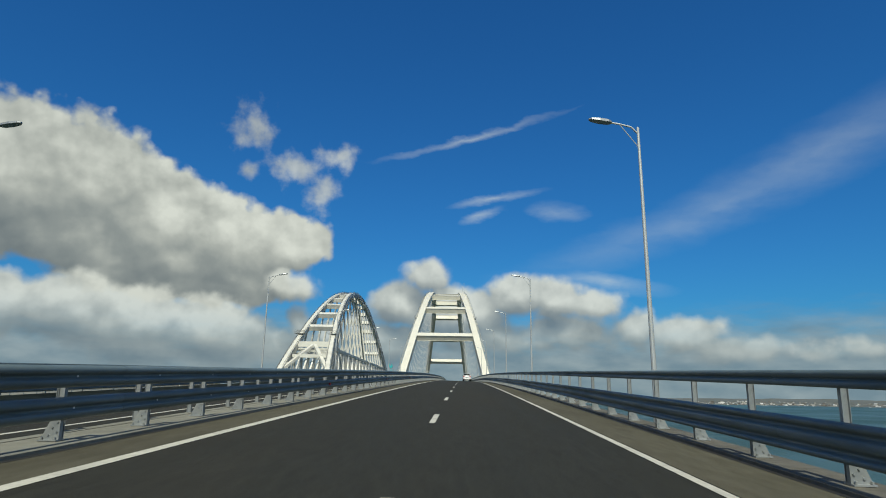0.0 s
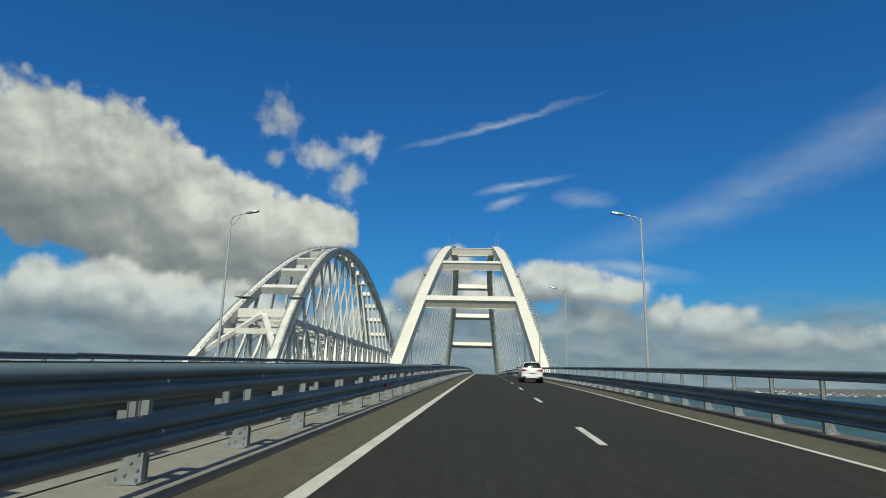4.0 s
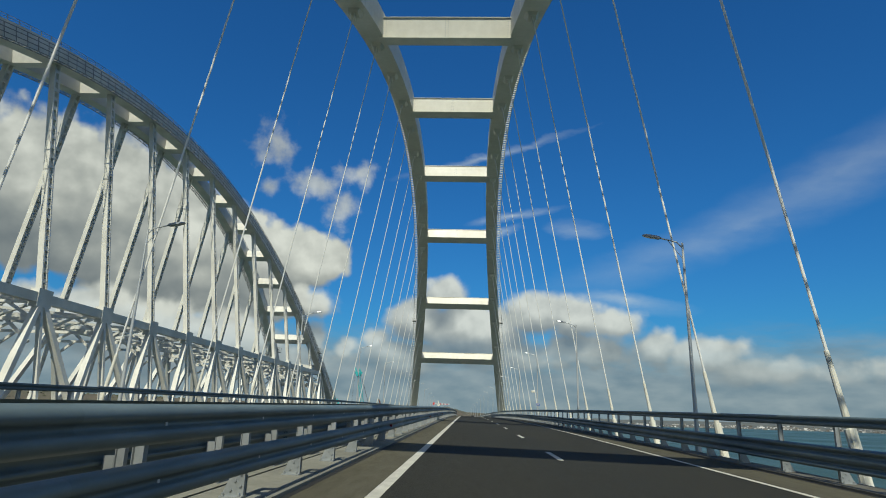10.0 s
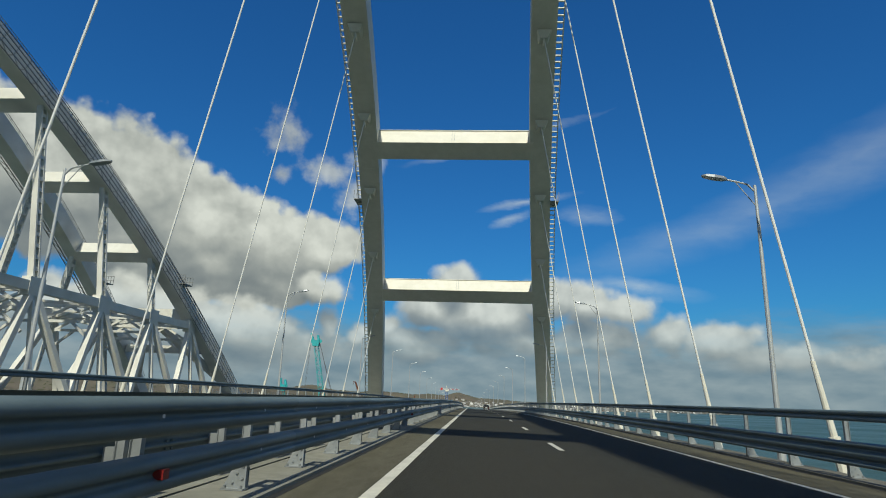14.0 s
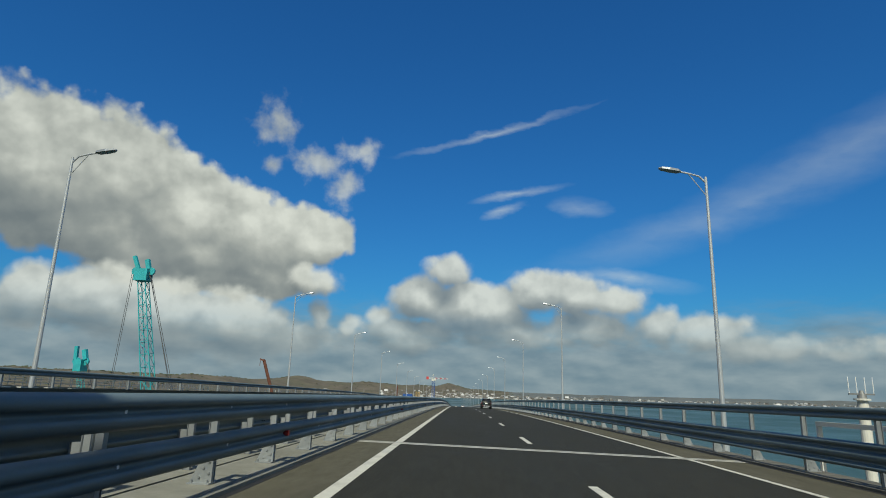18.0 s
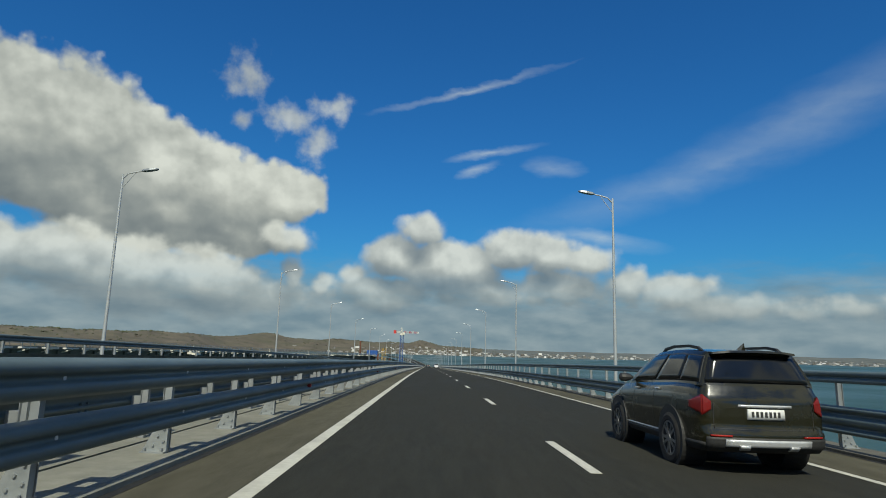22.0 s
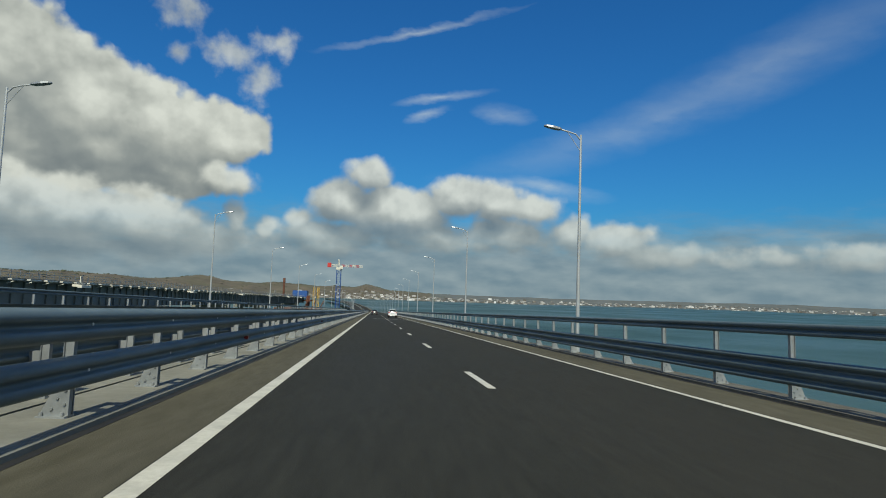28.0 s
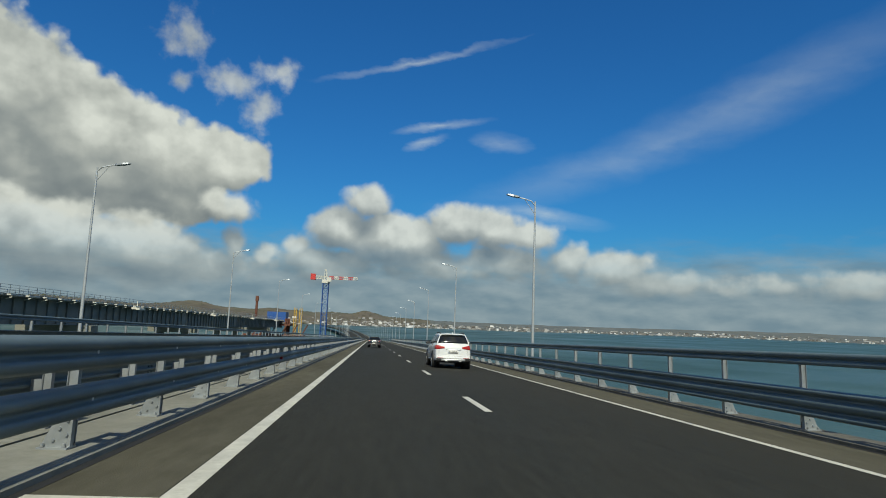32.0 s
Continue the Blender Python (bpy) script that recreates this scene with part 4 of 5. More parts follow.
def viaduct_span(s0, s1):
    ob = new("railway_viaduct")
    tagged(ob, "dark grey plate-girder railway viaduct span with pale railings", "railway bridge", "railway viaduct spans")
    mid = (s0 + s1) / 2
    for x in (-3.2, 3.2):
        bm = bmesh.new()
        sweep(bm, [[rail_at(s, x + a, b) for a, b in ((-0.35, -4.2), (0.35, -4.2), (0.35, -4.1), (0.03, -4.1), (0.03, -0.5), (0.35, -0.5), (0.35, -0.4), (-0.35, -0.4), (-0.35, -0.5), (-0.03, -0.5), (-0.03, -4.1), (-0.35, -4.1))] for s in (s0, mid, s1)])
        for i in range(int((s1 - s0) / 3)):
            s = s0 + 1.5 + 3 * i
            bar(bm, rail_at(s, x + 0.17, -4.1), rail_at(s, x + 0.17, -0.5), 0.28, 0.03)
        bmesh.ops.recalc_face_normals(bm, faces=bm.faces)
        part("girder", bm, girder_grey, ob)
    bm = bmesh.new()
    sweep(bm, [[rail_at(s, a, b) for a, b in ((-4.6, -0.4), (4.6, -0.4), (4.6, 0.0), (-4.6, 0.0))] for s in (s0, mid, s1)])
    bmesh.ops.recalc_face_normals(bm, faces=bm.faces)
    part("track_slab", bm, concrete, ob)
    for x in (-4.5, 4.5):
        bm = bmesh.new()
        for i in range(int((s1 - s0) / 2.2) + 1):
            s = min(s0 + 2.2 * i, s1)
            bar(bm, rail_at(s, x, 0), rail_at(s, x, 1.15), 0.06)
        for h in (0.4, 0.75, 1.15):
            bar(bm, rail_at(s0, x, h), rail_at(s1, x, h), 0.05)
        part("railing", bm, zinc, ob)
    for i in range(int((s1 - s0) / 4.4)):
        s = s0 + 2.2 + 4.4 * i
        bm = bmesh.new()
        bar(bm, rail_at(s, 4.1, -0.75), rail_at(s, 5.4, -0.32), 0.25, 0.12)
        bar(bm, rail_at(s - 1.4, 5.2, -0.2), rail_at(s + 1.4, 5.2, -0.2), 0.5, 0.18)
        part("bracket", bm, rail_steel, ob, "pale walkway bracket")
    s = s0 + 20
    bm = bmesh.new()
    for dx, dz, w in ((5.2, -0.6, 1.0), (5.9, -0.75, 0.7)):
        bar(bm, rail_at(s - 1.6, dx, dz), rail_at(s + 1.6, dx, dz), w, 0.4)
    bar(bm, rail_at(s, 5.2, -0.6), rail_at(s, 5.2, 0.9), 0.12)
    part("inspection_cradle", bm, white_steel, ob, "white hanging inspection cradle")


girder_grey = surface("grey_girder_paint", (0.12, 0.135, 0.135), (0.17, 0.185, 0.185), 0.55, grain=0.6, stain=0.3, stain_size=0.1, bump=0.03, where="World")
for k in range(11):
    viaduct_span(438 + 60 * k, 438 + 60 * k + 59.8)
    pier(438 + 60 * k, RAIL_X, 6.0, rail_z(438 + 60 * k) - 4.2)
for k in range(4):
    viaduct_span(-30 + 60 * k, -30 + 60 * k + 59.8)
    pier(-30 + 60 * k, RAIL_X, 6.0, rail_z(-30 + 60 * k) - 4.2)

# ---- expansion joints ----
for s in (205.6, 434.0, 753.4):
    bm = bmesh.new()
    flat(bm, s - 0.28, s + 0.28, -4.88, 5.26, 0.009, 0.56)
    part("expansion_joint", bm, line_paint, road, "pale expansion joint across the lanes")
    bm = bmesh.new()
    for k in (-0.1, 0.06):
        flat(bm, s + k, s + k + 0.05, -4.88, 5.26, 0.013, 0.05)
    part("joint_seal", bm, dark_steel, road, "grey steel joint seals")

# ---- equipment on one lamp post in the arch ----
ob = new("surveillance_camera")
ob.matrix_basis = site(314.3, 7.2, 3.9, False)
tagged(ob, "white surveillance camera box on a bracket on the lamp post", "camera")
bm = bmesh.new()
bar(bm, (0, 0, 0), (-0.55, -0.05, 0.1), 0.06)
part("bracket", bm, pole_steel, ob)
bm = bmesh.new()
rings = [[(-0.9 + dx, -0.3 + dy * w, 0.12 + dz * w) for dy, dz in ((-0.13, -0.13), (0.13, -0.13), (0.15, 0.05), (0, 0.16), (-0.15, 0.05))] for dx, w in ((0.0, 0.7), (0.05, 1.0), (0.5, 1.0), (0.55, 0.8))]
sweep(bm, rings)
bmesh.ops.recalc_face_normals(bm, faces=bm.faces)
part("housing", bm, white_steel, ob)
ob = new("post_sign")
ob.matrix_basis = site(314.3, 7.2, 2.3, False)
tagged(ob, "small blue sign plate with a white border on the lamp post", "sign")
bm = bmesh.new()
box(bm, (-0.26, -0.16, -0.16), (0.26, -0.13, 0.16))
part("plate", bm, surface("blue_sign", (0.01, 0.06, 0.3), (0.015, 0.08, 0.36), 0.4, grain=4, bump=0.0), ob)
bm = bmesh.new()
for a, b in (((-0.23, -0.165, 0.11), (0.23, -0.16, 0.13)), ((-0.23, -0.165, -0.13), (0.23, -0.16, -0.11)), ((-0.16, -0.165, -0.03), (0.16, -0.16, 0.03))):
    box(bm, a, b)
part("bars", bm, white_steel, ob)

# ---- far shore ----
SHORE = ((-80, 1200, 24), (-50, 1150, 25), (-37, 1300, 27), (-31, 1500, 27), (-25, 1800, 27), (-20, 2400, 28), (-17, 2650, 50), (-14, 2700, 27), (-9, 2800, 25), (-3.4, 2850, 20), (-2, 2850, 38), (0.3, 2900, 6), (5, 2900, -4), (12, 2950, -6), (20, 3350, -4), (27, 3800, 0), (34, 4000, 6), (40, 4050, 2), (55, 4050, 0), (80, 4050, -5))


def shore(a):
    for p, q in zip(SHORE, SHORE[1:]):
        if p[0] <= a <= q[0]:
            u = (a - p[0]) / (q[0] - p[0])
            u = u * u * (3 - 2 * u)
            return p[1] + (q[1] - p[1]) * u, p[2] + (q[2] - p[2]) * u
    return SHORE[-1][1], SHORE[-1][2]


def land_point(a, u):
    """A point of the land: bearing a, u from 0 at the water to 1 at the ridge."""
    r, h = shore(a)
    n = noise.fractal((a * 0.35, u * 3, 0), 1.0, 2.0, 4)
    r2 = r + 40 * noise.noise((a * 0.6, 7, 0)) + u * min(650, 4650 - r)
    z = SEA - 0.5 + (h - SEA) * min(1, u * 1.15) ** 1.2 * (1 + 0.12 * n) + (3 if u > 0.05 else 0)
    b = radians(a)
    return Vector((r2 * math.sin(b), 650 + r2 * math.cos(b), z))


def land(name, a0, a1, mat, label):
    bm = bmesh.new()
    n = round((a1 - a0) * 2.5)
    grid = [[bm.verts.new(land_point(a0 + (a1 - a0) * i / n, u)) for u in (0, 0.04, 0.1, 0.2, 0.32, 0.45, 0.6, 0.75, 0.9, 1.0)] for i in range(n + 1)]
    for a, b in zip(grid, grid[1:]):
        for j in range(9):
            bm.faces.new((a[j], b[j], b[j + 1], a[j + 1]))
    bmesh.ops.recalc_face_normals(bm, faces=bm.faces)
    tagged(obj(name, bm, mat), label, "hills", kind="structure")


land("ground", -80, 4, heath, "dry brown hilly far shore behind the strait")
land("ground", 4, 80, steppe, "low steppe on the distant shore, with haze grey in its colour")

town_mat = bpy.data.materials.new("pale_town_walls")
town_mat.use_nodes = True
nt = town_mat.node_tree
isl = nt.nodes.new("ShaderNodeNewGeometry").outputs["Random Per Island"]
nt.links.new(ramp(nt, isl, (0.0, (0.08, 0.07, 0.06)), (0.45, (0.18, 0.175, 0.165)), (0.75, (0.4, 0.395, 0.385)), (1.0, (0.72, 0.72, 0.71))), nt.nodes["Principled BSDF"].inputs["Base Color"])
nt.nodes["Principled BSDF"].inputs["Roughness"].default_value = 0.85
rnd = random.Random(5)
bm = bmesh.new()
for i in range(1000):
    a = rnd.choice((rnd.uniform(-10, 44), rnd.gauss(8, 8), rnd.gauss(32, 6), rnd.gauss(-1, 3)))
    u = rnd.random() ** 1.6 * 0.42 + 0.02
    p = land_point(a, u)
    w, d, h = rnd.uniform(5, 20), rnd.uniform(5, 10), rnd.choice((2.5, 3, 3, 4, 5, 6, 10)) * rnd.uniform(0.6, 1.0)
    m = pose(p.x, p.y, p.z - 2, 0, 0, -a + rnd.uniform(-25, 25))
    v = box(bm, (-w / 2, -d / 2, 0), (w / 2, d / 2, h + 2), m)
tagged(obj("town", bm, town_mat), "pale houses and blocks of a town along the far shore", "town", kind="stuff")
scrub_mat = surface("dark_scrub", (0.045, 0.055, 0.025), (0.08, 0.085, 0.04), 0.95, grain=0.1, bump=0.0, where="World")
bm = bmesh.new()
for i in range(1400):
    a = rnd.choice((rnd.uniform(-60, -26), rnd.uniform(-60, -14), rnd.uniform(-14, 6)))
    u = rnd.choice((rnd.uniform(0.9, 1.0), rnd.uniform(0.05, 0.9)))
    p = land_point(a, u)
    w, h = rnd.uniform(5, 16), rnd.uniform(1.2, 3.4)
    top = bm.verts.new((p.x + rnd.uniform(-2, 2), p.y, p.z + h))
    base = [bm.verts.new((p.x + w / 2 * math.cos(c) * rnd.uniform(0.7, 1.2), p.y + w / 2 * math.sin(c), p.z + rnd.uniform(-1, 1.5))) for c in (0, 1.05, 2.1, 3.14, 4.2, 5.24)]
    for j in range(6):
        bm.faces.new((base[j], base[(j + 1) % 6], top))
tagged(obj("scrub", bm, scrub_mat), "dark scrub and trees dotted over the far hills", "scrub", kind="stuff")

# ---- work site: cranes and piles off the bridge ----
teal = surface("teal_paint", (0.02, 0.28, 0.3), (0.04, 0.38, 0.4), 0.5, grain=2, stain=0.3, stain_size=0.4, bump=0.03)
rust = surface("rusty_steel", (0.09, 0.035, 0.02), (0.16, 0.06, 0.035), 0.85, grain=3, stain=0.5, stain_size=0.6, bump=0.2)
crane_blue = surface("blue_crane_paint", (0.015, 0.06, 0.22), (0.03, 0.1, 0.32), 0.45, grain=1, stain=0.2, bump=0.02)
crane_red = surface("red_crane_paint", (0.42, 0.03, 0.03), (0.55, 0.05, 0.04), 0.5, grain=1, stain=0.2, bump=0.02)
yellow = surface("yellow_paint", (0.5, 0.3, 0.04), (0.62, 0.4, 0.07), 0.55, grain=1, stain=0.3, bump=0.02)
cable_dark = surface("dark_wire_rope", (0.05, 0.05, 0.05), (0.09, 0.09, 0.09), 0.6, grain=6, bump=0.0)


def lattice(bm, a, b, w0, w1, bays, chord=0.16, up=(0, 1, 0)):
    """A square lattice mast from a to b."""
    a, b = Vector(a), Vector(b)
    t = (b - a).normalized()
    n = t.cross(Vector(up)).normalized()
    k = n.cross(t)
    rings = []
    for i in range(bays + 1):
        u = i / bays
        c, w = a.lerp(b, u), (w0 + (w1 - w0) * u) / 2
        rings.append([c + n * x * w + k * y * w for x, y in ((-1, -1), (1, -1), (1, 1), (-1, 1))])
    for r, q in zip(rings, rings[1:]):
        for i in range(4):
            bar(bm, r[i], q[i], chord)
            bar(bm, r[i], q[(i + 1) % 4], chord * 0.6)
            bar(bm, q[i], q[(i + 1) % 4], chord * 0.6)


def boom_crane(x, y, top, lean, big):
    ob = new("crawler_crane")
    ob.location = (x, y, SEA)
    tagged(ob, "teal lattice-boom crane working on a barge beside the bridge", "crane", "cranes beside the bridge")
    H = top - SEA
    bm = bmesh.new()
    lattice(bm, (0, 0, 4), (lean, 0, H - 3), 2.6 * big, 1.3 * big, 30, 0.13 * big)
    part("boom", bm, teal, ob)
    bm = bmesh.new()
    box(bm, (lean - 1.3 * big, -0.9, H - 3), (lean + 1.0 * big, 0.9, H - 1.2))
    bar(bm, (lean - 1.0, 0, H - 1.2), (lean - 2.2 * big, 0, H + 0.8), 0.5)
    bar(bm, (lean + 0.6, 0, H - 1.2), (lean + 0.2, 0, H + 0.3), 0.6)
    for sx in (-1.6, 1.2):
        bar(bm, (lean + sx * big, -0.15, H - 1.5), (lean + sx * big, 0.15, H - 1.5), 1.2, sides=10, up=(1, 0, 0))
    part("boom_head", bm, teal, ob)
    bm = bmesh.new()
    for dx, dy in ((7.5, 0.5), (7.5, -0.5), (6.6, 0.0)):
        bar(bm, (lean + 0.8, dy * 0.4, H - 1.5), (dx, dy, 8), 0.06)
    for dx in (-1.9, -2.2):
        bar(bm, (lean + dx * big, 0, H - 1.2), (lean + dx * big - 1.2, 0, H - 24), 0.05)
    part("wire_ropes", bm, cable_dark, ob)
    bm = bmesh.new()
    box(bm, (lean - 2.2 * big - 1.7, -0.3, H - 26.5), (lean - 2.2 * big - 0.9, 0.3, H - 24))
    part("hook_block", bm, cable_dark, ob)
    bm = bmesh.new()
    box(bm, (-3, -3.5, 1.5), (8, 3.5, 5.5))
    box(bm, (-4, -4.2, 0), (7, -3.0, 1.6))
    box(bm, (-4, 3.0, 0), (7, 4.2, 1.6))
    part("carriage", bm, teal, ob)
    return ob


boom_crane(-36.7, 503.7, 25.0, -10.5, 0.85)
boom_crane(-48.5, 508.0, 11.5, -9.0, 0.5)
bm = bmesh.new()
box(bm, (-60, 488, SEA - 1), (-21, 530, SEA + 0.05))
tagged(obj("barge", bm, rust), "rust-brown flat work barge under the cranes", "barge")

ob = new("steel_pile")
ob.location = (-42.0, 551.5, SEA)
tagged(ob, "rusty steel pile leaning above the barrier", "pile")
bm = bmesh.new()
bar(bm, (15.0, 0, 0), (-2.0, 0, 48.5), 0.7, sides=12)
part("tube", bm, rust, ob)
bm = bmesh.new()
bar(bm, (-2.0, 0, 48.4), (-2.9, 0, 48.9), 0.3)
bar(bm, (-2.8, 0, 48.8), (-2.9, 0, 47.4), 0.08)
bar(bm, (-2.1, -0.5, 48.6), (-2.1, 0.5, 48.6), 0.5, sides=8, up=(1, 0, 0))
part("head", bm, rust, ob)

TX, TY, TOP = -34.0, 1035.0, 15.0
ob = new("tower_crane")
ob.location = (TX, TY, SEA)
tagged(ob, "blue tower crane with a red and white jib", "crane")
H = TOP - SEA
bm = bmesh.new()
lattice(bm, (0, 0, 0), (0, 0, H), 2.6, 2.6, 20, 0.3)
part("mast", bm, crane_blue, ob, "blue lattice mast")
bm = bmesh.new()
box(bm, (-1.7, -1.7, H), (1.7, 1.7, H + 1.6))
box(bm, (1.0, -2.6, H + 0.6), (2.6, -1.4, H + 2.6))
part("slewing_unit", bm, white_steel, ob)
for k in range(6):
    bm = bmesh.new()
    lattice(bm, (1.5 + 2.2 * k, 0, H + 2.6), (3.7 + 2.2 * k, 0, H + 2.6), 1.2, 1.2, 2, 0.2, up=(0, 0, 1))
    part("jib_section", bm, crane_red if k % 2 == 0 else white_steel, ob)
bm = bmesh.new()
lattice(bm, (-7, 0, H + 2.6), (-1.2, 0, H + 2.6), 1.2, 1.2, 4, 0.2, up=(0, 0, 1))
part("counter_jib", bm, white_steel, ob)
bm = bmesh.new()
box(bm, (-7.2, -1.0, H + 1.4), (-4.9, 1.0, H + 4.2))
part("counterweight", bm, crane_red, ob)
bm = bmesh.new()
lattice(bm, (0, 0, H + 1.5), (-0.4, 0, H + 6.5), 1.4, 0.5, 3, 0.2)
part("tower_head", bm, white_steel, ob)

ob = new("launching_machine")
p = rail_at(1095, 0, 0)
ob.matrix_basis = pose(p.x, p.y, SEA, 0, 0, heading(1095))
tagged(ob, "blue and rusty girder-launching frame on the unfinished viaduct", "construction machine")
z = p.z - SEA
bm = bmesh.new()
box(bm, (-4, -6, z - 1), (6, 6, z + 4.5))
part("housing", bm, crane_blue, ob)
for x in (-4.5, 6.5):
    for y in (-8, 0, 8):
        bm = bmesh.new()
        bar(bm, (x, y, 0), (x, y, z + 1), 0.9)
        part("column", bm, rust, ob, "rust-brown steel column")
for k in range(6):
    bm = bmesh.new()
    bar(bm, (-12 + k * 5.5, -9, z - 8), (-9 + k * 5.5, -9, z - 2), 0.6)
    part("brace", bm, rust, ob, "rust-brown steel brace")
for a, b in (((-6, -9, z - 3), (9, 9, z - 2)), ((-16, -9, z - 9), (16, 9, z - 8))):
    bm = bmesh.new()
    box(bm, a, b)
    part("platform", bm, rust, ob, "rust-brown steel platform")
bm = bmesh.new()
for x in (10.5, 13.5):
    lattice(bm, (x, 0, 0), (x, 0, z + 7), 1.3, 1.3, 16, 0.22)
part("scaffold_tower", bm, yellow, ob, "yellow scaffold towers")
bm = bmesh.new()
bar(bm, (-11, 0, 0), (-11, 0, z + 10), 1.4, sides=10)
box(bm, (-11.8, -0.8, z + 10), (-10.2, 0.8, z + 13))
part("pile_driver", bm, rust, ob)


# ---- vehicles ----
def paint(name, low, high, rough=0.25):
    m = surface(name, low, high, rough, grain=60, stain=0.05, stain_size=2.5, bump=0.0)
    m.node_tree.nodes["Principled BSDF"].inputs["Coat Weight"].default_value = 0.6
    m.node_tree.nodes["Principled BSDF"].inputs["Coat Roughness"].default_value = 0.06
    return m


car_white = paint("white_car_paint", (0.66, 0.665, 0.66), (0.68, 0.685, 0.68))
car_olive = paint("dark_olive_car_paint", (0.011, 0.0102, 0.003), (0.013, 0.012, 0.0035), 0.2)
car_black = paint("black_car_paint", (0.012, 0.012, 0.013), (0.02, 0.02, 0.021))
car_glass = surface("tinted_car_glass", (0.006, 0.007, 0.008), (0.01, 0.011, 0.012), 0.06, grain=2, stain=0.0, bump=0.0)
tyre_mat = surface("tyre_rubber", (0.012, 0.012, 0.012), (0.025, 0.024, 0.023), 0.85, grain=20, bump=0.2)
plastic = surface("black_plastic", (0.015, 0.015, 0.015), (0.03, 0.03, 0.03), 0.6, grain=25, bump=0.1)
alloy = surface("wheel_alloy", (0.25, 0.25, 0.25), (0.38, 0.38, 0.38), 0.35, metal=0.8, grain=10, bump=0.0)
silver = surface("silver_trim", (0.5, 0.51, 0.52), (0.62, 0.63, 0.64), 0.35, metal=0.5, grain=10, bump=0.0)
red_lens = surface("red_lamp_lens", (0.3, 0.012, 0.008), (0.34, 0.016, 0.01), 0.15, grain=15, stain=0.2, bump=0.0)
dark_lens = surface("dark_red_lamp_lens", (0.13, 0.007, 0.006), (0.17, 0.01, 0.008), 0.12, grain=15, stain=0.3, bump=0.0)
plate_white = surface("plate_white", (0.62, 0.62, 0.6), (0.7, 0.7, 0.68), 0.5, grain=20, bump=0.0)


def tab(x, xs, ys):
    """Smooth interpolation in a short table."""
    for a, b, p, q in zip(xs, xs[1:], ys, ys[1:]):
        if x <= b:
            u = min(max((x - a) / (b - a), 0), 1)
            return p + (q - p) * (u if len(xs) < 3 else u * u * (3 - 2 * u) * 0.5 + u * 0.5)
    return ys[-1]


